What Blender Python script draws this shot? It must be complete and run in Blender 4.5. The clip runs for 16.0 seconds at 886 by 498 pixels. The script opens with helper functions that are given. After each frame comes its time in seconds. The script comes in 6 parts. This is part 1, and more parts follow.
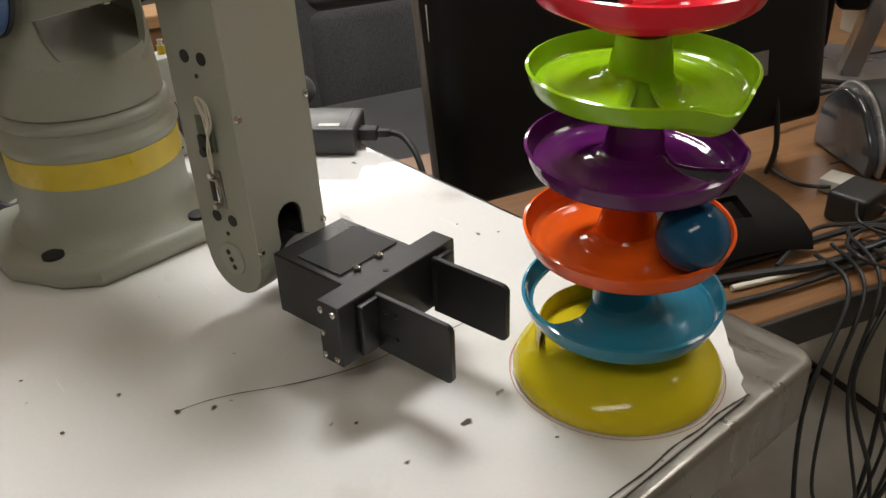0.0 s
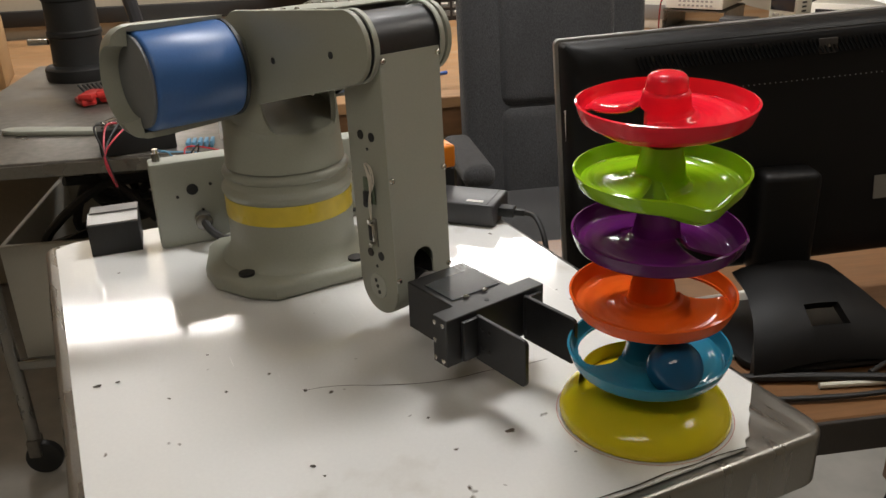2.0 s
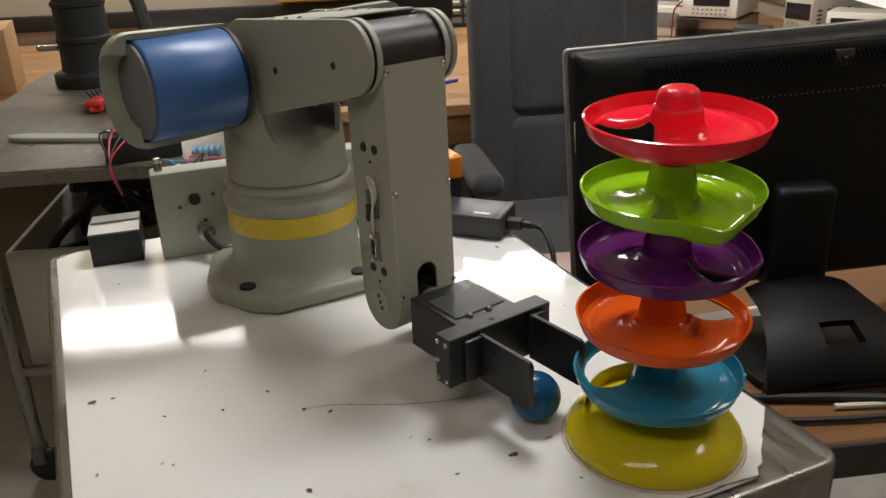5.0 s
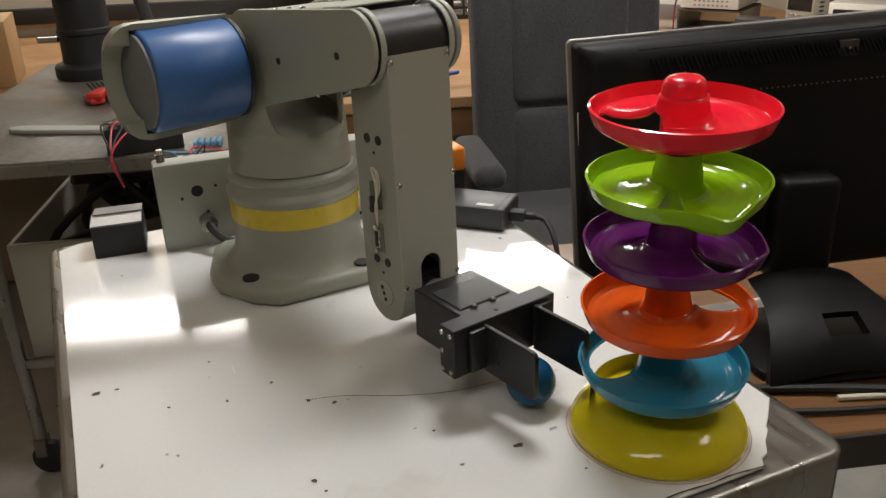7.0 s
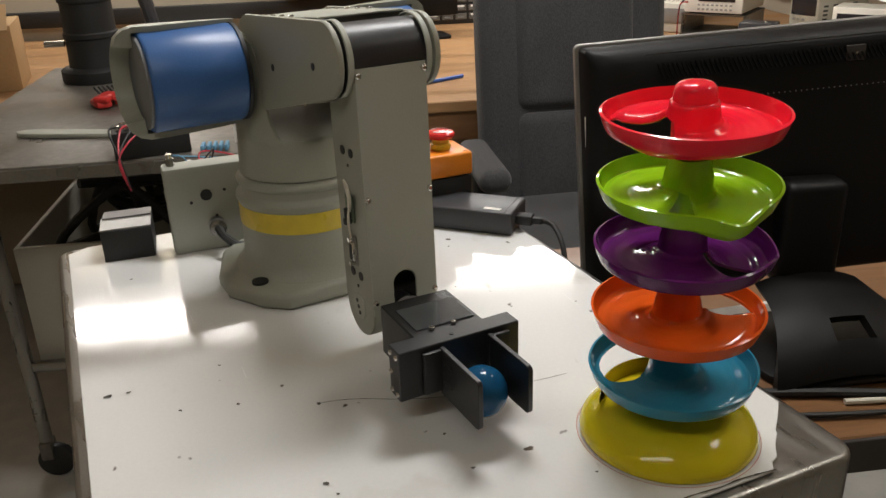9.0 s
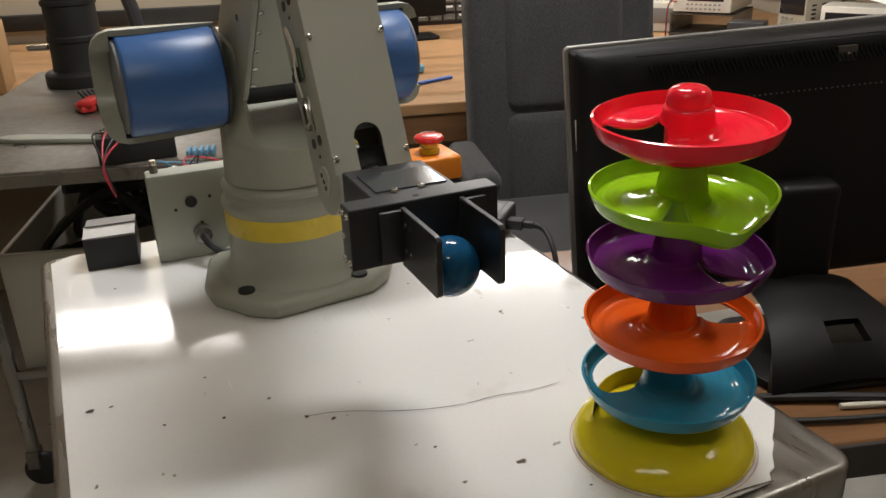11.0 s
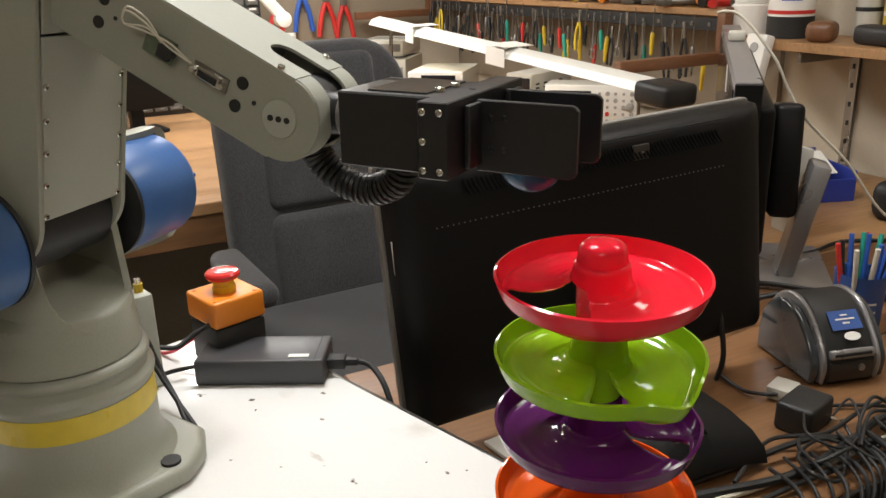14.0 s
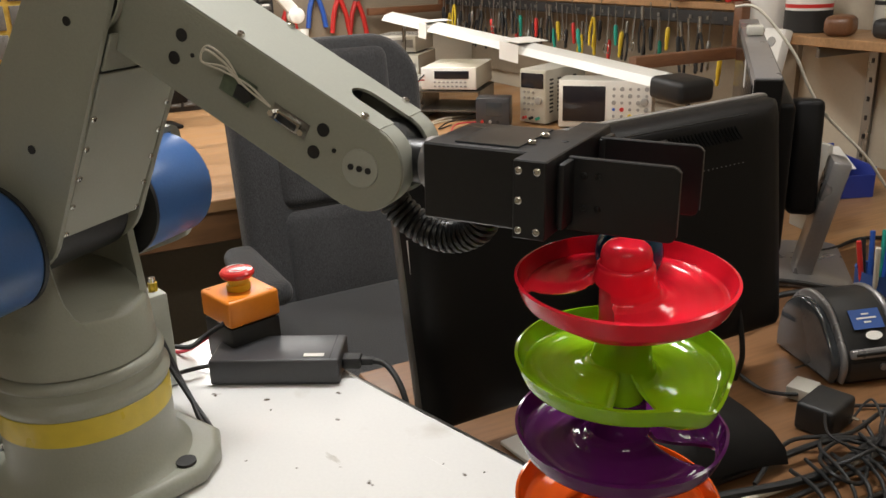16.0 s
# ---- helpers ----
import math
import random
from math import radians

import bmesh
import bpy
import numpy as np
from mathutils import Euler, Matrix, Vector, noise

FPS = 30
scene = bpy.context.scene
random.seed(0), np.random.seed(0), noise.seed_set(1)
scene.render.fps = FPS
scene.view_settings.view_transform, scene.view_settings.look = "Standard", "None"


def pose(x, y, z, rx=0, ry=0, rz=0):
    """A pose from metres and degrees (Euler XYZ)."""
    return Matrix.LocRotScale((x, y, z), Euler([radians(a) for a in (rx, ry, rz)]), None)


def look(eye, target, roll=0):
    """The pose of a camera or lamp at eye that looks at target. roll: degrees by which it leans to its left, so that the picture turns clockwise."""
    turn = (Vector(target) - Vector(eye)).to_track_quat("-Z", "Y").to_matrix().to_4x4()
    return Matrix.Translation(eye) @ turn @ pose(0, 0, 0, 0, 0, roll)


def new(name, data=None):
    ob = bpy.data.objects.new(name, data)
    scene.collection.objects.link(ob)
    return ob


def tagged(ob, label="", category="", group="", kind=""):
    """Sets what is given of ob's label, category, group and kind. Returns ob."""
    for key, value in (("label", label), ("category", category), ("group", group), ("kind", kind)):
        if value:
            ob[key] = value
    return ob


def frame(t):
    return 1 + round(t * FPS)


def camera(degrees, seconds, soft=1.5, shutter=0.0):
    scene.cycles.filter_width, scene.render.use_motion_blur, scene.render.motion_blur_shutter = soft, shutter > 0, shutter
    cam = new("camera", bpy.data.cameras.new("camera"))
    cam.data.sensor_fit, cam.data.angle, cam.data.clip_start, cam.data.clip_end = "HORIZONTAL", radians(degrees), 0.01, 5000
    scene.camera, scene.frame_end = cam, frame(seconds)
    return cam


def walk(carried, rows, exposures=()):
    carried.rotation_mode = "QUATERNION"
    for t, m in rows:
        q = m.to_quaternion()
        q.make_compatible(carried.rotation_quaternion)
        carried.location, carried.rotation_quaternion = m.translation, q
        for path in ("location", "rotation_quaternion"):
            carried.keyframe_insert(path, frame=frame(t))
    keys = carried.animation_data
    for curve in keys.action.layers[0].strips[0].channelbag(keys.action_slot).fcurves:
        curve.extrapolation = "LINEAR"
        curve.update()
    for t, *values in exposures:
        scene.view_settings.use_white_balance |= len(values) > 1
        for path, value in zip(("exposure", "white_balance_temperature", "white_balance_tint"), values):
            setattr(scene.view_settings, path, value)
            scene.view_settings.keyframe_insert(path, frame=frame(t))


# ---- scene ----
cam = camera(55.7, 16.0)
PATH = [
    (0, (0.108, 0.135, 1.284), (-0.044, 1.861, 0.285), -2.3),
    (0.5, (0.145, 0.105, 1.292), (-0.127, 1.838, 0.332), -3.5),
    (1, (0.195, 0.055, 1.311), (-0.261, 1.809, 0.466), -2.9),
    (1.5, (0.244, -0.002, 1.332), (-0.359, 1.729, 0.532), -2.4),
    (2, (0.243, -0.019, 1.333), (-0.398, 1.703, 0.543), -2.1),
    (2.5, (0.245, -0.015, 1.333), (-0.399, 1.708, 0.547), -2.1),
    (3, (0.245, -0.013, 1.336), (-0.435, 1.709, 0.579), -2.4),
    (3.5, (0.244, -0.007, 1.336), (-0.435, 1.716, 0.58), -2.2),
    (4, (0.243, 0.001, 1.334), (-0.429, 1.723, 0.572), -2.0),
    (6.5, (0.239, 0.007, 1.332), (-0.427, 1.719, 0.542), -2.0),
    (7, (0.238, 0.005, 1.331), (-0.428, 1.716, 0.539), -2.0),
    (7.5, (0.238, 0.004, 1.331), (-0.422, 1.718, 0.538), -2.0),
    (8, (0.236, 0.002, 1.332), (-0.427, 1.716, 0.542), -2.0),
    (8.5, (0.234, -0.002, 1.333), (-0.438, 1.711, 0.548), -2.0),
    (11, (0.227, 0.016, 1.334), (-0.423, 1.736, 0.549), -2.2),
    (11.5, (0.225, 0.021, 1.346), (-0.384, 1.781, 0.617), -1.8),
    (12, (0.206, 0.034, 1.36), (-0.32, 1.849, 0.706), -1.4),
    (12.5, (0.163, 0.072, 1.374), (-0.236, 1.928, 0.746), -2.0),
    (13, (0.123, 0.113, 1.373), (-0.125, 1.993, 0.738), -2.4),
    (13.5, (0.103, 0.13, 1.371), (-0.014, 2.021, 0.731), -2.2),
    (14, (0.097, 0.13, 1.37), (0.059, 2.021, 0.718), -1.7),
    (14.5, (0.093, 0.129, 1.37), (0.079, 2.019, 0.715), -1.4),
    (15, (0.093, 0.137, 1.369), (0.069, 2.026, 0.713), -1.4),
    (15.5, (0.093, 0.14, 1.371), (0.048, 2.028, 0.712), -1.7),
    (16, (0.092, 0.141, 1.37), (0.025, 2.028, 0.709), -2.0),
]
EXPOSURES = [(0, 0.12), (1.5, -0.12), (7, -0.17), (11, -0.15), (13, -0.08), (13.5, 0.15), (14, 0.25), (15, 0.08), (16, 0.02)]
walk(cam, [(t, look(eye, target, roll)) for t, eye, target, roll in PATH], EXPOSURES)

# ---- light ----
world = bpy.data.worlds.new("room_fill")
world.use_nodes = True
world.node_tree.nodes["Background"].inputs[0].default_value = (1.0, 0.96, 0.92, 1)
world.node_tree.nodes["Background"].inputs[1].default_value = 0.04
scene.world = world

ROOM = 28.0


def room(x, y, z, rz=0.0):
    """A pose given along the walls of the room."""
    return pose(0, 0, 0, 0, 0, ROOM) @ pose(x, y, z, 0, 0, rz)


def area_lamp(name, m, sx, sy, power, colour):
    data = bpy.data.lights.new(name, "AREA")
    data.shape, data.size, data.size_y, data.energy, data.color = "RECTANGLE", sx, sy, power, colour
    ob = new(name, data)
    ob.matrix_basis = m
    return ob


WARM, COOL = (1.0, 0.975, 0.945), (1.0, 0.99, 0.98)
CEIL = 2.5
LAMPS = [  # x, y, z, length, width, watts: ceiling fixtures and one added fill, in room directions
    (-0.79, 3.79, CEIL - 0.09, 0.88, 0.27, 22.0),
    (1.00, 3.30, 2.0, 0.80, 0.40, 20.0),
    (0.67, 1.99, CEIL - 0.09, 0.12, 0.09, 1.2),
    (0.52, 1.22, CEIL - 0.09, 0.60, 0.18, 20.0),
    (1.55, 0.65, CEIL - 0.09, 0.24, 0.9, 5.0),
    # weak unseen fill behind the camera, added to brighten the near side
    (-0.35, -0.50, CEIL - 0.09, 1.2, 0.3, 3.0),
]
for i, (lx, ly, lz, sx, sy, power) in enumerate(LAMPS):
    area_lamp("tube_or_fill_light", room(lx, ly, lz - 0.012) , sx, sy, power, COOL if i % 2 else WARM)


# ---- materials ----
def material(name, colour, rough=0.5, metal=0.0, grain=120.0, vary=0.12, bump=0.05, patch=6.0, coat=0.0, sheen=0.0, rvary=0.15, random=False, stretch=(1, 1, 1), spec=0.5):
    """Procedural surface: two scales of colour and roughness variation, and fine relief."""
    mat = bpy.data.materials.new(name)
    mat.use_nodes = True
    nt = mat.node_tree
    b = nt.nodes["Principled BSDF"]
    tc = nt.nodes.new("ShaderNodeTexCoord")
    mp = nt.nodes.new("ShaderNodeMapping")
    mp.inputs["Scale"].default_value = stretch
    nt.links.new(tc.outputs["Object"], mp.inputs["Vector"])
    fine, wide = nt.nodes.new("ShaderNodeTexNoise"), nt.nodes.new("ShaderNodeTexNoise")
    for n, s, d in ((fine, grain, 3.0), (wide, patch, 4.0)):
        n.inputs["Scale"].default_value, n.inputs["Detail"].default_value = s, d
        nt.links.new(mp.outputs["Vector"], n.inputs["Vector"])
    mix = nt.nodes.new("ShaderNodeMath")
    mix.operation = "ADD"
    nt.links.new(fine.outputs[0], mix.inputs[0])
    nt.links.new(wide.outputs[0], mix.inputs[1])
    last = mix
    if random:
        info = nt.nodes.new("ShaderNodeObjectInfo")
        plus = nt.nodes.new("ShaderNodeMath")
        plus.operation = "ADD"
        nt.links.new(mix.outputs[0], plus.inputs[0])
        nt.links.new(info.outputs["Random"], plus.inputs[1])
        last = nt.nodes.new("ShaderNodeMath")
        last.operation = "SUBTRACT"
        last.inputs[1].default_value = 0.5
        nt.links.new(plus.outputs[0], last.inputs[0])
    ramp = nt.nodes.new("ShaderNodeMapRange")
    ramp.inputs["From Min"].default_value, ramp.inputs["From Max"].default_value = 0.6, 1.4
    ramp.inputs["To Min"].default_value, ramp.inputs["To Max"].default_value = 1 - vary, 1 + vary
    nt.links.new(last.outputs[0], ramp.inputs["Value"])
    tint = nt.nodes.new("ShaderNodeVectorMath")
    tint.operation = "SCALE"
    tint.inputs[0].default_value = colour
    nt.links.new(ramp.outputs[0], tint.inputs["Scale"])
    nt.links.new(tint.outputs[0], b.inputs["Base Color"])
    rr = nt.nodes.new("ShaderNodeMapRange")
    rr.inputs["From Min"].default_value, rr.inputs["From Max"].default_value = 0.35, 0.65
    rr.inputs["To Min"].default_value, rr.inputs["To Max"].default_value = rough * (1 - rvary), min(1.0, rough * (1 + rvary))
    nt.links.new(wide.outputs[0], rr.inputs["Value"])
    nt.links.new(rr.outputs[0], b.inputs["Roughness"])
    b.inputs["Metallic"].default_value = metal
    b.inputs["Specular IOR Level"].default_value = spec
    b.inputs["Coat Weight"].default_value = coat
    b.inputs["Coat Roughness"].default_value = 0.06
    b.inputs["Sheen Weight"].default_value = sheen
    if bump:
        bp = nt.nodes.new("ShaderNodeBump")
        bp.inputs["Strength"].default_value, bp.inputs["Distance"].default_value = bump, 0.002
        nt.links.new(fine.outputs[0], bp.inputs["Height"])
        nt.links.new(bp.outputs[0], b.inputs["Normal"])
    return mat


def glowing(name, colour, strength):
    mat = bpy.data.materials.new(name)
    mat.use_nodes = True
    b = mat.node_tree.nodes["Principled BSDF"]
    b.inputs["Base Color"].default_value = (*colour, 1)
    b.inputs["Emission Color"].default_value = (*colour, 1)
    b.inputs["Emission Strength"].default_value = strength
    return mat


def toy_plastic(name, colour):
    mat = material(name, colour, 0.085, 0, 60, 0.05, 0.006, 9, rvary=0.25, spec=0.32)
    b = mat.node_tree.nodes["Principled BSDF"]
    b.inputs["Subsurface Weight"].default_value = 0.2
    b.inputs["Subsurface Radius"].default_value = (0.006, 0.004, 0.003)
    return mat


def tabletop_paint():
    """White painted sheet, scuffed, with dark specks and fine scratches."""
    mat = material("white_tabletop", (0.74, 0.735, 0.72), 0.085, 0, 260, 0.03, 0.012, 5, rvary=0.35)
    nt = mat.node_tree
    b = nt.nodes["Principled BSDF"]
    base = b.inputs["Base Color"].links[0].from_socket
    tc = nt.nodes.new("ShaderNodeTexCoord")
    keep = base
    for scale, low, high, dark, detail, stretch in ((42, 0.735, 0.77, (0.10, 0.08, 0.06), 2, (1, 1, 1)), (16, 0.73, 0.79, (0.40, 0.37, 0.32), 6, (0.5, 2.2, 1)), (9, 0.62, 0.78, (0.55, 0.52, 0.47), 5, (1, 1, 1))):
        mp = nt.nodes.new("ShaderNodeMapping")
        mp.inputs["Scale"].default_value = stretch
        mp.inputs["Rotation"].default_value = (0, 0, 0.6)
        nz = nt.nodes.new("ShaderNodeTexNoise")
        nz.inputs["Scale"].default_value, nz.inputs["Detail"].default_value = scale, detail
        rg = nt.nodes.new("ShaderNodeMapRange")
        rg.inputs["From Min"].default_value, rg.inputs["From Max"].default_value = low, high
        mx = nt.nodes.new("ShaderNodeMix")
        mx.data_type = "RGBA"
        mx.inputs[7].default_value = (*dark, 1)
        nt.links.new(tc.outputs["Object"], mp.inputs["Vector"])
        nt.links.new(mp.outputs["Vector"], nz.inputs["Vector"])
        nt.links.new(nz.outputs[0], rg.inputs["Value"])
        nt.links.new(rg.outputs[0], mx.inputs[0])
        nt.links.new(keep, mx.inputs[6])
        keep = mx.outputs[2]
    nt.links.new(keep, b.inputs["Base Color"])
    # fine scratches in several directions dull the gloss
    rough = b.inputs["Roughness"].links[0].from_socket
    for turn, low in ((0.3, 0.64), (1.35, 0.66), (2.4, 0.65), (0.9, 0.67)):
        mp = nt.nodes.new("ShaderNodeMapping")
        mp.inputs["Rotation"].default_value = (0, 0, turn)
        mp.inputs["Scale"].default_value = (9, 330, 1)
        nz = nt.nodes.new("ShaderNodeTexNoise")
        nz.inputs["Scale"].default_value, nz.inputs["Detail"].default_value, nz.inputs["Distortion"].default_value = 1.0, 2.0, 0.4
        rg = nt.nodes.new("ShaderNodeMapRange")
        rg.inputs["From Min"].default_value, rg.inputs["From Max"].default_value = low, low + 0.08
        rg.inputs["To Max"].default_value = 0.14
        sm = nt.nodes.new("ShaderNodeMath")
        sm.operation = "ADD"
        nt.links.new(tc.outputs["Object"], mp.inputs["Vector"])
        nt.links.new(mp.outputs["Vector"], nz.inputs["Vector"])
        nt.links.new(nz.outputs[0], rg.inputs["Value"])
        nt.links.new(rough, sm.inputs[0])
        nt.links.new(rg.outputs[0], sm.inputs[1])
        rough = sm.outputs[0]
    nt.links.new(rough, b.inputs["Roughness"])
    return mat


def wood(name, colour, scale=1.0):
    mat = material(name, colour, 0.42, 0, 90 * scale, 0.28, 0.05, 7 * scale, stretch=(0.12, 1.4, 1.0), rvary=0.3)
    return mat


M = dict(
    white=tabletop_paint(),
    steel=material("brushed_steel", (0.28, 0.27, 0.25), 0.32, 0.9, 200, 0.12, 0.04, 8, stretch=(1, 6, 1), rvary=0.35),
    darksteel=material("dark_steel_sheet", (0.17, 0.155, 0.135), 0.42, 0.5, 60, 0.35, 0.05, 6, rvary=0.4),
    chrome=material("chrome", (0.7, 0.69, 0.66), 0.18, 1.0, 80, 0.05, 0.0, 20),
    robot=material("grey_green_robot_paint", (0.30, 0.305, 0.25), 0.42, 0, 420, 0.05, 0.10, 5, rvary=0.2),
    robotlight=material("light_robot_panel", (0.37, 0.38, 0.325), 0.52, 0, 420, 0.04, 0.05, 5, rvary=0.2),
    blue=material("blue_motor_cover", (0.045, 0.125, 0.33), 0.38, 0, 380, 0.08, 0.06, 7, rvary=0.25),
    drumend=material("grey_drum_end", (0.16, 0.165, 0.17), 0.5, 0, 200, 0.08, 0.05, 7),
    dark=material("black_drum_paint", (0.022, 0.022, 0.024), 0.4, 0, 240, 0.15, 0.05, 9),
    black=material("black_anodised", (0.012, 0.012, 0.013), 0.34, 0, 240, 0.2, 0.04, 9, rvary=0.3),
    rubber=material("black_rubber", (0.014, 0.014, 0.014), 0.55, 0, 200, 0.25, 0.06, 9),
    void=material("dark_opening", (0.002, 0.002, 0.002), 0.9, 0, 100, 0.1, 0.0, 9, spec=0.1),
    monitor=material("black_monitor_plastic", (0.008, 0.0075, 0.0075), 0.48, 0, 700, 0.15, 0.10, 4, rvary=0.2, spec=0.18),
    bezel=material("grey_monitor_bezel", (0.22, 0.21, 0.20), 0.35, 0.3, 300, 0.06, 0.03, 6),
    screen=material("dark_glass_screen", (0.02, 0.018, 0.022), 0.12, 0, 50, 0.05, 0.0, 5),
    tape=material("yellow_tape", (0.62, 0.47, 0.035), 0.36, 0, 70, 0.12, 0.25, 14, rvary=0.3),
    orange=material("orange_box_plastic", (0.80, 0.24, 0.015), 0.38, 0, 300, 0.05, 0.04, 8),
    redbutton=material("red_button", (0.62, 0.02, 0.02), 0.22, 0, 100, 0.06, 0.01, 8, coat=0.4),
    psu=material("grey_black_adapter_plastic", (0.050, 0.050, 0.054), 0.40, 0, 500, 0.12, 0.10, 8),
    chair=material("charcoal_woven_fabric", (0.042, 0.042, 0.044), 0.95, 0, 300, 0.6, 1.0, 7, sheen=0.2, stretch=(1, 1, 0.7)),
    desk=wood("brown_wood_desk", (0.19, 0.092, 0.038)),
    bench=wood("light_brown_bench", (0.36, 0.20, 0.09)),
    rail=wood("red_brown_rail", (0.17, 0.075, 0.035), 2.0),
    deskedge=material("dark_desk_edge", (0.03, 0.024, 0.02), 0.5, 0, 140, 0.2, 0.05, 9),
    wall=material("beige_wall_paint", (0.50, 0.44, 0.34), 0.8, 0, 90, 0.05, 0.12, 1.5),
    # brownish wall tone with its weak light put into the colour
    walldark=material("dim_tan_panel", (0.25, 0.20, 0.14), 0.8, 0, 90, 0.08, 0.1, 2),
    floor=material("pale_marbled_floor", (0.42, 0.40, 0.36), 0.45, 0, 14, 0.18, 0.03, 2.2, rvary=0.3),
    ceiling=material("white_ceiling_tile", (0.72, 0.70, 0.66), 0.9, 0, 120, 0.06, 0.2, 3),
    tubes=glowing("fluorescent_tube", (1.0, 0.92, 0.78), 5.0),
    beigecase=material("beige_instrument_case", (0.50, 0.48, 0.42), 0.45, 0, 300, 0.05, 0.05, 8),
    darkface=material("dark_instrument_face", (0.05, 0.05, 0.055), 0.4, 0, 200, 0.15, 0.03, 9),
    knob=material("grey_knob", (0.34, 0.33, 0.31), 0.4, 0, 200, 0.1, 0.02, 9),
    paper=material("white_paper", (0.78, 0.76, 0.71), 0.8, 0, 200, 0.04, 0.05, 8),
    ink=material("grey_ink", (0.22, 0.22, 0.23), 0.8, 0, 200, 0.1, 0.0, 8),
    lampshade=material("white_lamp_housing", (0.80, 0.79, 0.74), 0.4, 0, 200, 0.05, 0.03, 8),
    card=material("cardboard", (0.42, 0.27, 0.13), 0.85, 0, 130, 0.1, 0.08, 8),
    red=material("red_plastic_grip", (0.55, 0.03, 0.025), 0.4, 0, 120, 0.15, 0.03, 10, random=True),
    toolblue=material("blue_plastic_grip", (0.03, 0.10, 0.42), 0.4, 0, 120, 0.15, 0.03, 10, random=True),
    toolyellow=material("yellow_plastic_grip", (0.68, 0.48, 0.03), 0.4, 0, 120, 0.15, 0.03, 10, random=True),
    toolgreen=material("green_plastic_grip", (0.02, 0.30, 0.22), 0.4, 0, 120, 0.15, 0.03, 10, random=True),
    toolorange=material("orange_plastic_grip", (0.70, 0.22, 0.02), 0.4, 0, 120, 0.15, 0.03, 10, random=True),
    pcb=material("green_circuit_board", (0.10, 0.13, 0.085), 0.5, 0, 300, 0.25, 0.1, 30),
    wirewhite=material("off_white_wire", (0.60, 0.56, 0.47), 0.5, 0, 120, 0.1, 0.02, 10),
    wirered=material("red_wire", (0.50, 0.03, 0.05), 0.45, 0, 120, 0.1, 0.02, 10),
    gloves=material("pale_blue_cloth", (0.13, 0.30, 0.45), 0.8, 0, 120, 0.2, 0.2, 10),
    drawer=material("translucent_drawer", (0.11, 0.105, 0.095), 0.3, 0, 60, 0.25, 0.02, 12, random=True),
    bluebin=material("blue_bin_plastic", (0.03, 0.05, 0.30), 0.4, 0, 120, 0.1, 0.02, 10),
    crack=material("dark_scratch", (0.07, 0.06, 0.05), 0.8, 0, 200, 0.2, 0.0, 10),
    redline=material("faded_red_pen_line", (0.50, 0.22, 0.18), 0.7, 0, 200, 0.3, 0.0, 30),
    smoke=material("smoky_translucent_cover", (0.055, 0.062, 0.07), 0.16, 0.25, 60, 0.2, 0.0, 9, coat=0.6),
    silver=material("silver_grey_plastic", (0.30, 0.29, 0.29), 0.3, 0.5, 200, 0.08, 0.02, 9),
    labelblue=material("blue_paper_label", (0.04, 0.10, 0.33), 0.5, 0, 200, 0.06, 0.02, 9),
    amber=material("amber_drawer", (0.60, 0.40, 0.08), 0.3, 0, 60, 0.2, 0.02, 12),
    toy_red=toy_plastic("red_toy_plastic", (0.86, 0.018, 0.042)),
    toy_green=toy_plastic("lime_toy_plastic", (0.31, 0.58, 0.012)),
    toy_purple=toy_plastic("purple_toy_plastic", (0.115, 0.012, 0.125)),
    toy_orange=toy_plastic("orange_toy_plastic", (0.82, 0.115, 0.012)),
    toy_blue=toy_plastic("sky_blue_toy_plastic", (0.028, 0.23, 0.36)),
    toy_yellow=toy_plastic("yellow_toy_plastic", (0.62, 0.51, 0.015)),
    ball=toy_plastic("blue_ball_plastic", (0.010, 0.085, 0.19)),
)


# ---- mesh builders ----
def finish(bm, smooth=35.0):
    bmesh.ops.recalc_face_normals(bm, faces=bm.faces)
    for f in bm.faces:
        f.smooth = True
    lim = radians(smooth)
    for e in bm.edges:
        if len(e.link_faces) == 2 and e.calc_face_angle(0) > lim:
            e.smooth = False
    return bm


def mesh_of(name, bm, mats, smooth=35.0):
    finish(bm, smooth)
    me = bpy.data.meshes.new(name)
    bm.to_mesh(me)
    bm.free()
    for m in (mats if isinstance(mats, (list, tuple)) else [mats]):
        me.materials.append(m)
    return me


def part(name, bm, mat, parent, label="", m=None, smooth=35.0):
    """One mesh object under a thing or a part."""
    ob = new(name, mesh_of(name, bm, mat, smooth))
    ob.parent = parent
    if m is not None:
        ob.matrix_basis = m
    return tagged(ob, label)


def thing(name, label, category, m, group=""):
    ob = new(name)
    ob.empty_display_size = 0.05
    ob.matrix_basis = m
    return tagged(ob, label, category, group)


def solid(name, bm, mat, m, label, category="", group="", kind="", smooth=35.0):
    ob = new(name, mesh_of(name, bm, mat, smooth))
    ob.matrix_basis = m
    return tagged(ob, label, category, group, kind)


def box(sx, sy, sz, x=0, y=0, z=0, bev=0.0, seg=2, bm=None, rot=None):
    """A box with rounded edges, centred at x, y, z."""
    one = bmesh.new()
    bmesh.ops.create_cube(one, size=1, matrix=Matrix.Diagonal((sx, sy, sz, 1)))
    if bev:
        bmesh.ops.bevel(one, geom=one.edges[:], offset=bev, segments=seg, affect="EDGES", profile=0.5)
    m = Matrix.Translation((x, y, z))
    if rot is not None:
        m = m @ rot
    bmesh.ops.transform(one, matrix=m, verts=one.verts)
    return join(bm, one)


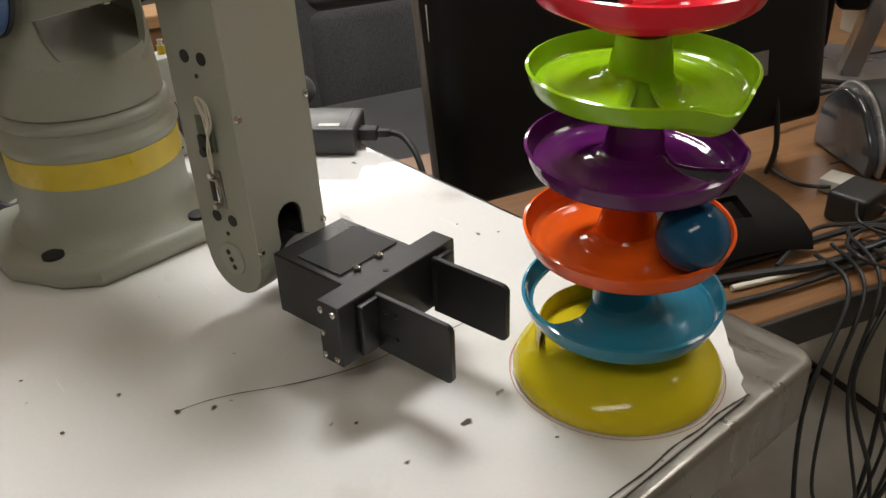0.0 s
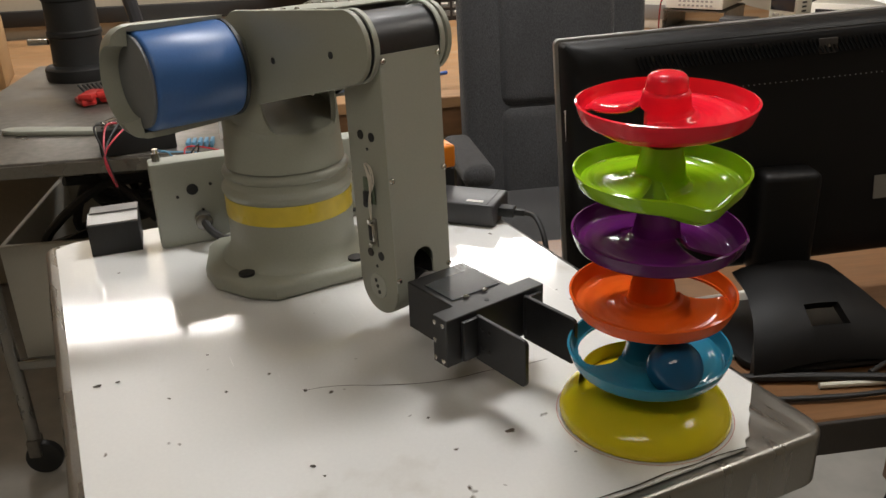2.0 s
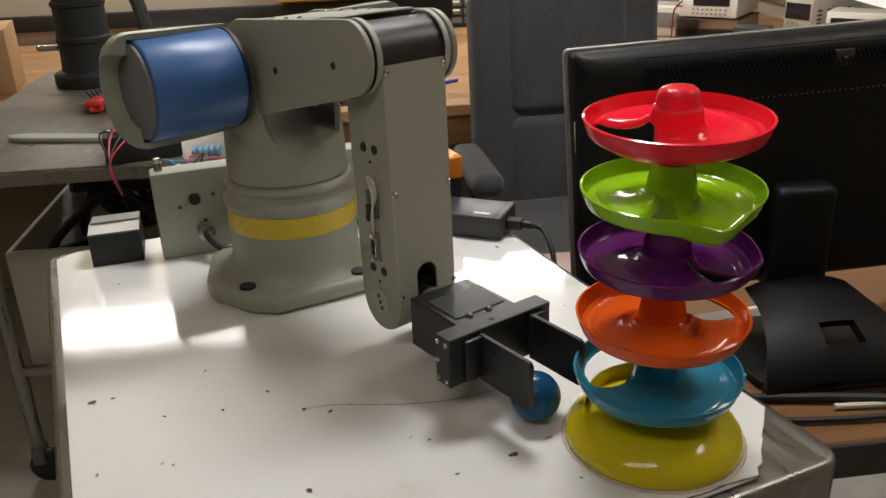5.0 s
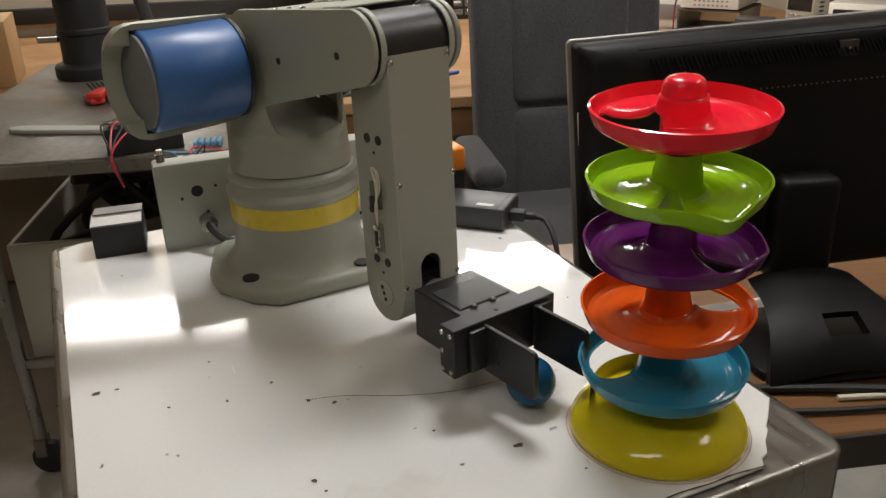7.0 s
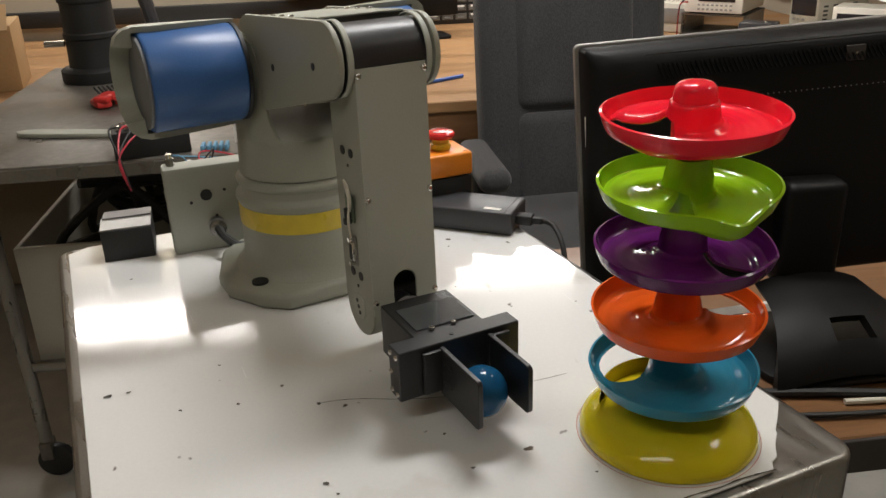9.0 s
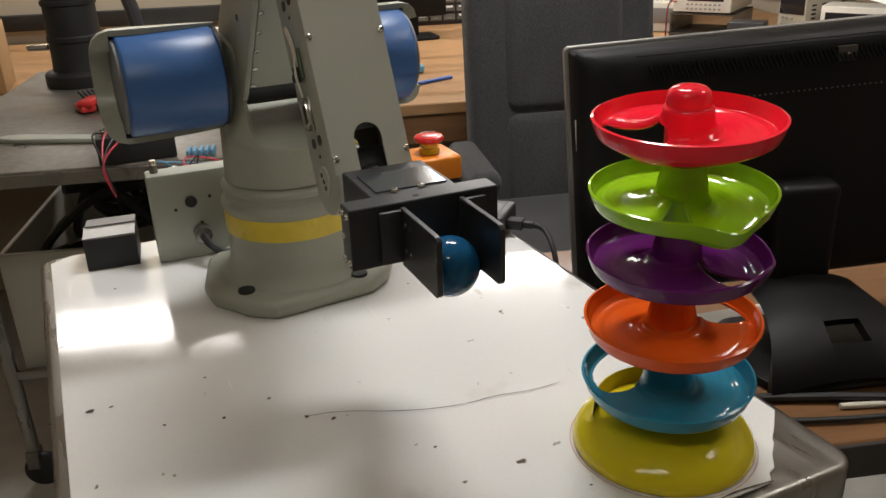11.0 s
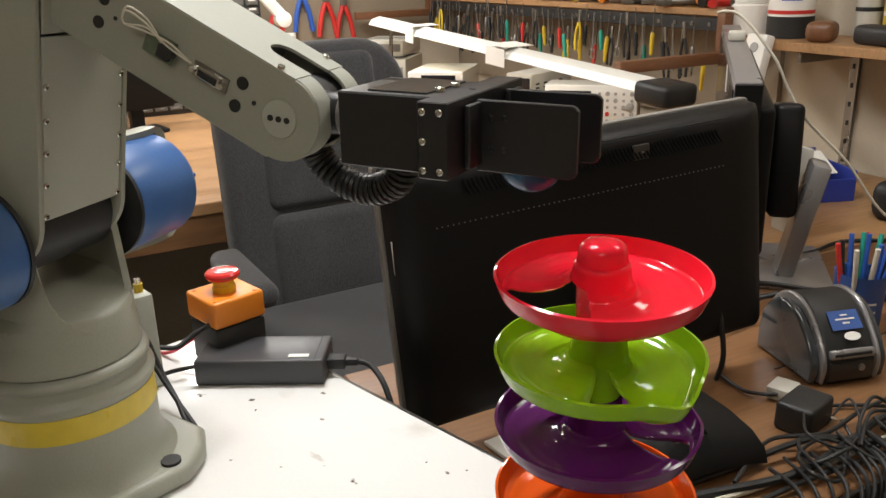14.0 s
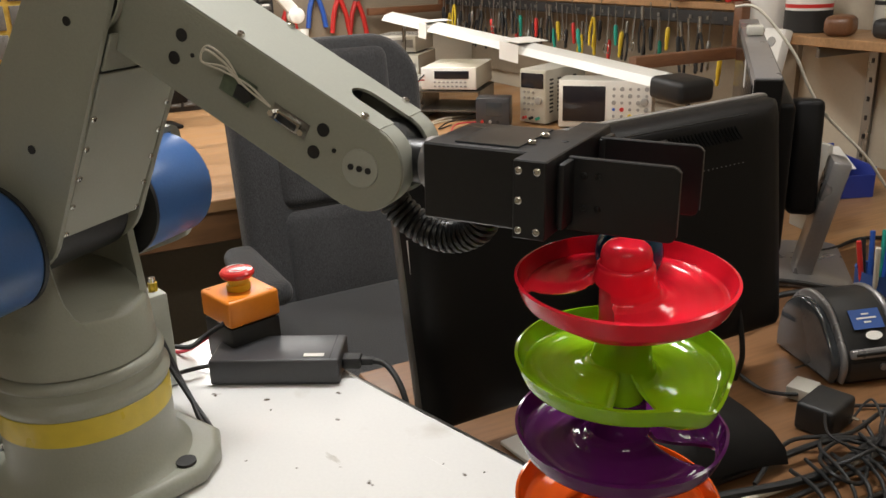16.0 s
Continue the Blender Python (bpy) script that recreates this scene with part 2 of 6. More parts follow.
def join(bm, one):
    if bm is None:
        return one
    me = bpy.data.meshes.new("tmp")
    one.to_mesh(me)
    one.free()
    bm.from_mesh(me)
    bpy.data.meshes.remove(me)
    return bm


def cyl(r, h, axis="z", x=0, y=0, z=0, seg=32, bev=0.0, r2=None, bm=None):
    """A cylinder or cone centred at x, y, z."""
    one = bmesh.new()
    bmesh.ops.create_cone(one, cap_ends=True, segments=seg, radius1=r, radius2=r if r2 is None else r2, depth=h)
    if bev:
        edges = [e for e in one.edges if len(e.link_faces) == 2 and e.calc_face_angle(0) > 1.0]
        bmesh.ops.bevel(one, geom=edges, offset=bev, segments=2, affect="EDGES", profile=0.5)
    turn = {"z": Matrix(), "x": Matrix.Rotation(radians(90), 4, "Y"), "y": Matrix.Rotation(radians(-90), 4, "X")}[axis]
    bmesh.ops.transform(one, matrix=Matrix.Translation((x, y, z)) @ turn, verts=one.verts)
    return join(bm, one)


def lathe(profile, seg=64, bm=None, start=0.0, end=360.0):
    """Turn (r, z) pairs about z."""
    one = bmesh.new()
    full = abs(end - start) >= 360
    n = seg if full else seg + 1
    rings = []
    for r, z in profile:
        rings.append([one.verts.new((r * math.cos(radians(start + (end - start) * k / seg)), r * math.sin(radians(start + (end - start) * k / seg)), z)) for k in range(n)] if r > 1e-6 else [one.verts.new((0, 0, z))])
    for a, b in zip(rings, rings[1:]):
        for k in range(seg):
            j = (k + 1) % n
            if len(a) == 1 and len(b) > 1:
                one.faces.new((a[0], b[k], b[j]))
            elif len(b) == 1 and len(a) > 1:
                one.faces.new((a[k], b[0], a[j]))
            elif len(a) > 1:
                one.faces.new((a[k], b[k], b[j], a[j]))
    return join(bm, one)


def prism(outline, h, z=0.0, bev=0.0, seg=2, bm=None):
    """A flat outline of (x, y) raised by h from z."""
    one = bmesh.new()
    low = [one.verts.new((x, y, z)) for x, y in outline]
    face = one.faces.new(low)
    up = bmesh.ops.extrude_face_region(one, geom=[face])
    bmesh.ops.translate(one, vec=(0, 0, h), verts=[v for v in up["geom"] if isinstance(v, bmesh.types.BMVert)])
    if bev:
        edges = [e for e in one.edges if len(e.link_faces) == 2 and e.calc_face_angle(0) > 0.6 and abs(e.verts[0].co.z - e.verts[1].co.z) < 1e-6]
        bmesh.ops.bevel(one, geom=edges, offset=bev, segments=seg, affect="EDGES", profile=0.5)
    return join(bm, one)


def rounded(sx, sy, r, n=6):
    """The outline of a rectangle with rounded corners."""
    pts = []
    for cx, cy, a in ((sx / 2 - r, sy / 2 - r, 0), (-sx / 2 + r, sy / 2 - r, 90), (-sx / 2 + r, -sy / 2 + r, 180), (sx / 2 - r, -sy / 2 + r, 270)):
        pts += [(cx + r * math.cos(radians(a + 90 * k / n)), cy + r * math.sin(radians(a + 90 * k / n))) for k in range(n + 1)]
    return pts


def smooth_line(pts, n=8):
    """A soft line through points."""
    pts = [Vector(p) for p in pts]
    out = []
    for i in range(len(pts) - 1):
        p0, p1, p2, p3 = pts[max(i - 1, 0)], pts[i], pts[i + 1], pts[min(i + 2, len(pts) - 1)]
        for k in range(n):
            t = k / n
            out.append(0.5 * (2 * p1 + (p2 - p0) * t + (2 * p0 - 5 * p1 + 4 * p2 - p3) * t * t + (3 * p1 - p0 - 3 * p2 + p3) * t ** 3))
    return out + [pts[-1]]


def tube(pts, r, seg=8, n=8, bm=None, soft=True):
    """A cable of radius r along points."""
    line = smooth_line(pts, n) if soft else [Vector(p) for p in pts]
    one = bmesh.new()
    rings, side = [], Vector((0.31, 0.52, 0.79))
    for i, p in enumerate(line):
        d = (line[min(i + 1, len(line) - 1)] - line[max(i - 1, 0)]).normalized()
        u = (side - d * side.dot(d)).normalized()
        v = d.cross(u)
        side = u
        rings.append([one.verts.new(p + r * (u * math.cos(2 * math.pi * k / seg) + v * math.sin(2 * math.pi * k / seg))) for k in range(seg)])
    for a, b in zip(rings, rings[1:]):
        for k in range(seg):
            one.faces.new((a[k], a[(k + 1) % seg], b[(k + 1) % seg], b[k]))
    one.faces.new(rings[0][::-1])
    one.faces.new(rings[-1])
    return join(bm, one)


def screw_bm(r=0.003, h=0.002):
    bm = lathe([(0, h), (r * 0.35, h), (r * 0.36, h * 0.5), (r * 0.55, h * 0.5), (r * 0.6, h), (r * 0.9, h * 0.75), (r, 0), (0, 0)], 12)
    return bm


# ---- the room ----
def build_room():
    x0, x1, y0, y1 = -2.6, 2.35, -2.2, 4.15
    cx, cy, sx, sy = (x0 + x1) / 2, (y0 + y1) / 2, x1 - x0, y1 - y0
    solid("floor", box(sx + 0.4, sy + 0.4, 0.1, 0, 0, -0.05), M["floor"], room(cx, cy, 0), "pale marbled vinyl floor", kind="structure")
    solid("ceiling", box(sx + 0.4, sy + 0.4, 0.1, 0, 0, 0.05), M["ceiling"], room(cx, cy, CEIL), "off-white ceiling", kind="structure")
    solid("wall_north", box(sx + 0.4, 0.15, CEIL - 0.004, 0, 0.075, CEIL / 2), M["wall"], room(cx, y1, 0), "beige painted wall behind the benches", kind="structure")
    solid("wall_south", box(sx + 0.4, 0.15, CEIL - 0.004, 0, -0.075, CEIL / 2), M["wall"], room(cx, y0, 0), "beige painted wall", kind="structure")
    solid("wall_east", box(0.15, sy - 0.01, CEIL - 0.004, 0.075, 0, CEIL / 2), M["wall"], room(x1, cy, 0), "beige painted wall with tool rack", kind="structure")
    solid("wall_west", box(0.15, sy - 0.01, CEIL - 0.004, -0.075, 0, CEIL / 2), M["wall"], room(x0, cy, 0), "beige painted wall", kind="structure")
    # the last housing only carries the added fill lamp
    for lx, ly, lz, sx, sy, _ in LAMPS:
        lamp = thing("ceiling_or_fill_light" if lz > 2.2 else "hanging_light", "white light fixture with a bright diffuser, one of them an added fill", "ceiling light", room(lx, ly, lz))
        part("housing", box(sx + 0.06, sy + 0.06, 0.07, 0, 0, 0.055, 0.01), M["lampshade"], lamp)
        part("diffuser", box(sx, sy, 0.016, 0, 0, 0.011, 0.004), M["tubes"], lamp)
        if lz < 2.2:
            for s in (-1, 1):
                part("rod", cyl(0.005, CEIL - lz - 0.09, "z", s * sx * 0.4, 0, 0.09 + (CEIL - lz - 0.09) / 2, 8), M["steel"], lamp)


build_room()


# ---- the cart ----
CART = pose(-0.1515, 0.7235, 0, 0, 0, -45)
TOP = 0.9


def build_cart():
    cart = thing("work_cart", "steel work cart with a scuffed white tabletop", "cart", CART)
    rim = prism(rounded(0.80, 0.60, 0.022, 6), 0.056, TOP - 0.060, 0.006, 4)
    part("tabletop", rim, M["steel"], cart, "steel top with rounded rolled edges")
    outline = [(-0.388, -0.262), (-0.372, -0.286), (0.389, -0.288), (0.389, 0.213), (0.380, 0.220), (0.377, 0.228), (0.364, 0.239), (0.353, 0.252), (0.349, 0.254), (0.337, 0.268), (0.318, 0.288), (0.30, 0.288), (-0.35, 0.288), (-0.374, 0.284), (-0.386, 0.268)]
    part("white_sheet", prism(outline, 0.0025, TOP - 0.0025, 0.0006, 1), M["white"], cart, "scuffed glossy white sheet with a torn corner")
    for x in (-0.34, 0.34):
        for y in (-0.25, 0.25):
            leg = part("leg", box(0.035, 0.035, TOP - 0.142, x, y, (TOP - 0.142) / 2 + 0.08, 0.004), M["steel"], cart)
            part("caster", cyl(0.04, 0.025, "y", x, y, 0.04, 24, 0.006), M["rubber"], leg)
    part("lower_shelf", prism(rounded(0.70, 0.52, 0.02), 0.02, 0.25, 0.004), M["steel"], cart)
    # the long hairline crack and chips in the sheet
    def flat(points, w, h=0.0008):
        bm = bmesh.new()
        left, right = [], []
        for i, (x, y) in enumerate(points):
            a, b = Vector(points[max(i - 1, 0)]), Vector(points[min(i + 1, len(points) - 1)])
            d = (b - a).normalized()
            k = w * (0.6 + 0.8 * random.random())
            left.append(bm.verts.new((x - d.y * k, y + d.x * k, h)))
            right.append(bm.verts.new((x + d.y * k, y - d.x * k, h)))
        for i in range(len(points) - 1):
            bm.faces.new((left[i], right[i], right[i + 1], left[i + 1]))
        return bm
    line = [(-0.121, 0.569), (-0.105, 0.580), (-0.082, 0.590), (-0.055, 0.598), (-0.020, 0.612), (0.010, 0.630), (0.035, 0.652), (0.060, 0.668), (0.085, 0.690)]
    soft = [(p.x, p.y) for p in smooth_line([(x, y, 0) for x, y in line], 5)]
    solid("crack", flat(soft, 0.00038), M["crack"], pose(0, 0, TOP + 0.0004), "thin dark crack in the white tabletop", "crack")
    edge = [(0.2755, 0.5985), (0.262, 0.588), (0.248, 0.576), (0.236, 0.563), (0.215, 0.545), (0.196, 0.524), (0.172, 0.502), (0.14, 0.47)]
    solid("edge_crack", flat([(p.x, p.y) for p in smooth_line([(x, y, 0) for x, y in edge], 4)], 0.0007), M["crack"], pose(0, 0, TOP + 0.0004), "dark broken line along the sheet edge", "crack")
    for x, y, s in ((-0.121, 0.570, 0.004), (-0.192, 0.546, 0.003), (-0.238, 0.520, 0.003), (0.007, 0.562, 0.0028), (0.141, 0.552, 0.0025), (-0.319, 0.518, 0.006), (-0.305, 0.530, 0.004), (-0.137, 0.855, 0.0025), (-0.134, 0.954, 0.003), (-0.06, 0.47, 0.004), (-0.045, 0.462, 0.003), (0.10, 0.83, 0.0025), (0.06, 0.845, 0.002), (-0.25, 0.60, 0.003), (-0.34, 0.49, 0.003)):
        n = 7
        bm = bmesh.new()
        bm.faces.new([bm.verts.new((0.75 * s * random.uniform(0.4, 1.2) * math.cos(6.283 * k / n), 0.6 * s * random.uniform(0.4, 1.2) * math.sin(6.283 * k / n), 0.0005)) for k in range(n)])
        solid("chip", bm, M["crack"], pose(x, y, TOP + 0.0003, 0, 0, random.uniform(0, 180)), "small dark chip in the white tabletop", "chip", "chips in the tabletop")
    # pencilled circle round the toy
    bm = lathe([(0.0764, 0.0006), (0.0771, 0.0006)], 72)
    solid("drawn_circle", bm, M["redline"], pose(0.187, 0.627, TOP + 0.0004), "faded red line drawn round the toy base", "drawn line")


build_cart()


# ---- the toy ----
TOY = (0.187, 0.627)
RIMS = [  # name, rim height over the table, ridge angle, span of the hole, lip angle, lip depth, material, label
    ("red_tray", 0.276, 176, 72, 150, 0.1, "toy_red", "glossy red spiral tray with a rounded knob"),
    ("green_tray", 0.2225, 252, 40, 307, 1.3, "toy_green", "glossy lime green spiral tray"),
    ("purple_tray", 0.172, 322, 43, 5, 0.8, "toy_purple", "glossy purple spiral tray"),
    ("orange_tray", 0.116, 20, 72, 75, 0.1, "toy_orange", "glossy orange spiral tray"),
    ("blue_tray", 0.064, 124, 74, 190, 0.1, "toy_blue", "glossy sky blue spiral tray"),
]
RISE = 0.011


def floor_rise(angle, ridge, span):
    """How far the spiral floor lies over its lowest place."""
    d = (angle - ridge) % 360
    return RISE * max(0.0, d - span) / (360 - span)


def tray_bm(ridge, span, lip, knob, below, dent=1.0):
    """A bowl with a flared hub, a spiral floor that ends in a ridge, a scooped hole and a dipped lip."""
    prof = [(0.0708, 0.000), (0.0704, -0.0012), (0.0690, -0.006), (0.0664, -0.0125), (0.0615, -0.0178), (0.054, -0.0205), (0.046, -0.0212), (0.038, -0.0208), (0.031, -0.0194), (0.0250, -0.0170), (0.0208, -0.0130), (0.0184, -0.0075), (0.0172, -0.0005), (0.0165, 0.005)]
    top = [(0.0160, 0.0060), (0.0147, 0.0064), (0.0144, 0.0072), (0.0140, 0.0145), (0.0131, 0.0172), (0.0112, 0.0188), (0.007, 0.0196), (0, 0.0198)] if knob else [(0.0150, 0.0105), (0.0146, 0.020)]
    seg, bm, step = 180, bmesh.new(), 4
    fine = []
    for (r0, z0), (r1, z1) in zip(prof, prof[1:]):
        fine += [(r0 + (r1 - r0) * k / step, z0 + (z1 - z0) * k / step) for k in range(step)]
    fine += [prof[-1]] + top
    rings = []
    for r, z in fine:
        ring = []
        ease = max(0.0, min(1.0, (r - 0.0150) / 0.008)) * max(0.0, min(1.0, (0.0672 - r) / 0.009))
        ease = ease * ease * (3 - 2 * ease)
        for k in range(seg if r > 0 else 1):
            a = ridge + 360.0 * k / seg
            da = 360.0 * k / seg if k else 360.0
            d = (a - lip + 180) % 360 - 180
            dip = dent * math.exp(-(d / 15) ** 2) * max(0.0, (r - 0.035) / 0.04)
            up = RISE * ((da - span) / (360 - span) if da >= span else 1 - da / span)
            nose = 0.004 * max(0.0, (da - 352) / 8) ** 2
            rr = r + 0.0035 * dip
            ring.append(bm.verts.new((rr * math.cos(radians(a)), rr * math.sin(radians(a)), z - 0.0070 * dip + (up - nose) * ease)))
        rings.append(ring)
    mids = [(p[0] + q[0]) / 2 for p, q in zip(fine, fine[1:])]
    for n, (a, b) in enumerate(zip(rings, rings[1:])):
        for k in range(seg):
            j = (k + 1) % seg
            da, r = 360.0 * (k + 0.5) / seg, mids[n]
            u = abs((r - 0.0405) / 0.0220)
            if len(b) > 1 and fine[n][1] < -0.003 and u < 1 and da < span - 16 * u ** 3:
                continue
            bm.faces.new((a[k], b[k], b[j], a[j]) if len(b) > 1 else (a[k], b[0], a[j]))
    bmesh.ops.delete(bm, geom=[v for v in bm.verts if not v.link_faces], context="VERTS")
    rough = [v for v in bm.verts if v.is_boundary and math.hypot(v.co.x, v.co.y) < 0.0690 and v.co.z < 0.004 and (math.degrees(math.atan2(v.co.y, v.co.x)) - ridge + 2) % 360 > 5]
    for _ in range(4):
        bmesh.ops.smooth_vert(bm, verts=rough, factor=0.5, use_axis_x=True, use_axis_y=True, use_axis_z=True)
    bmesh.ops.recalc_face_normals(bm, faces=bm.faces)
    bmesh.ops.solidify(bm, geom=bm.faces[:], thickness=0.0022)
    lathe([(0.0164, -0.003), (0.0163, -0.02), (0.0160, -below), (0.0142, -below), (0.0142, -0.003)], 36, bm)
    bmesh.ops.scale(bm, vec=(0.97, 0.97, 1.0), verts=bm.verts)
    return bm


def build_toy():
    toy = thing("ball_drop_tower", "colourful plastic ball drop tower standing on the cart", "toy", pose(*TOY, TOP + 0.0012))
    for i, (name, z, ridge, span, lip, dent, mat, label) in enumerate(RIMS):
        part(name, tray_bm(ridge, span, lip, i == 0, 0.033, dent), M[mat], toy, label, pose(0, 0, z + 0.003, 3.0, 0, 0), 60)
    base = lathe([(0, 0.012), (0.06, 0.0), (0.0762, 0.0), (0.0772, 0.002), (0.0770, 0.006), (0.0755, 0.010), (0.072, 0.0155), (0.064, 0.0215), (0.055, 0.0262), (0.046, 0.029), (0.038, 0.0305), (0.031, 0.032), (0.0225, 0.034), (0.0180, 0.039), (0.0166, 0.048), (0.0162, 0.062)], 96)
    bmesh.ops.scale(base, vec=(0.965, 0.965, 1.0), verts=base.verts)
    part("base", base, M["toy_yellow"], toy, "glossy yellow domed base", None, 60)
    wall = lathe([(0.0585, 0.018), (0.0575, 0.036), (0.0565, 0.039), (0.055, 0.0395), (0.054, 0.036), (0.053, 0.018)], 40, None, 95, 194)
    part("chute_wall", wall, M["toy_yellow"], toy, "curved yellow guide wall on the base", None, 50)


build_toy()
BALL_R = 0.0225


def build_ball():
    bm = bmesh.new()
    bmesh.ops.create_uvsphere(bm, u_segments=40, v_segments=24, radius=BALL_R)
    ball = solid("toy_ball", bm, M["ball"], pose(0.23, 0.6, 1.02), "glossy dark blue plastic ball", "ball", smooth=80)
    return ball


ball = build_ball()


# ---- the robot ----
BASE_X, BASE_Y, SHOULDER, UPPER, FORE = -0.2762, 0.8374, 0.2642, 0.2279, 0.2437
ANGLES = [  # seconds, turn of the trunk, rise of the upper arm, rise of the forearm, finger opening
    (0.0, -33.3, 9.6, -88.7, 6.0), (0.25, -31.0, 9.7, -88.6, 6.0), (0.5, -30.0, 9.6, -88.5, 6.0), (1.0, -29.9, 9.5, -88.4, 6.0), (3.5, -29.8, 9.4, -88.4, 6.0), (7.2, -29.8, 9.4, -88.4, 6.0), (7.5, -30.0, 9.4, -88.4, 6.0), (7.75, -33.8, 9.3, -88.3, 5.0),
    (8.0, -37.4, 9.2, -88.3, 3.0), (8.3, -38.5, 8.6, -88.8, 1.0), (8.5, -38.6, 8.4, -88.9, 0.0), (8.8, -38.7, 8.4, -88.9, 0.0), (9.6, -40.6, 16.0, -86.0, 0.0), (10.4, -43.0, 33.0, -76.0, 0.0),
    (11.0, -43.5, 45.6, -66.1, 0.0), (11.5, -43.4, 58.5, -48.7, 0.0), (11.8, -43.5, 69.0, -35.5, 0.0), (12.0, -43.5, 73.4, -30.2, 0.0), (12.3, -43.6, 74.2, -28.5, 0.0), (12.5, -43.4, 74.3, -28.4, 0.0), (12.75, -42.0, 74.3, -28.3, 0.0), (13.0, -37.6, 74.3, -28.3, 0.0),
    (13.25, -28.5, 74.0, -28.0, 0.0), (13.5, -22.2, 73.8, -27.8, 0.0), (13.75, -20.3, 73.6, -27.8, 0.0), (14.5, -19.9, 73.5, -27.9, 0.0), (15.0, -20.0, 73.3, -27.9, 0.0), (15.15, -20.1, 70.5, -28.2, 0.0), (15.3, -20.3, 63.5, -29.4, 0.0), (15.45, -20.4, 59.4, -30.1, 3.0), (15.6, -20.5, 58.9, -30.2, 6.0), (16.0, -20.5, 58.9, -30.2, 6.0),
]
HAND_YAW = -3.0


def arm_frames(th, a2, a3):
    """Poses, in the robot's space, of trunk, upper arm, forearm and gripper."""
    trunk = pose(0, 0, 0, 0, 0, th)
    upper = trunk @ pose(0, 0, SHOULDER, 0, -a2, 0)
    elbow = upper @ Vector((UPPER, 0, 0))
    fore = Matrix.Translation(elbow) @ pose(0, 0, 0, 0, 0, th) @ pose(0, 0, 0, 0, -a3, 0)
    wrist = fore @ Vector((FORE, 0, 0))
    held = max(0.0, min(1.0, (th + 38) / 16)) * max(0.0, min(1.0, (a2 - 20) / 30))  # play in the wrist
    grip = Matrix.Translation(wrist) @ pose(0, 0, 0, 0, 0, th + HAND_YAW - 3.5 * held) @ pose(0, 0, 0, 0, 1.0 * held, 0)
    return trunk, upper, fore, grip


def capsule_plate(x0, x1, r0, r1, t, y):
    """A side plate: round at x0 (radius r0) and x1 (radius r1), t thick, standing at y."""
    pts = [(x0 + r0 * math.cos(radians(a)), r0 * math.sin(radians(a))) for a in range(90, 271, 12)] + [(x1 + r1 * math.cos(radians(a)), r1 * math.sin(radians(a))) for a in range(-90, 91, 12)]
    bm = prism(pts, t, 0, min(0.0025, t * 0.3), 2)
    bmesh.ops.transform(bm, matrix=Matrix.Translation((0, y + t, 0)) @ Matrix.Rotation(radians(90), 4, "X"), verts=bm.verts)
    return bm


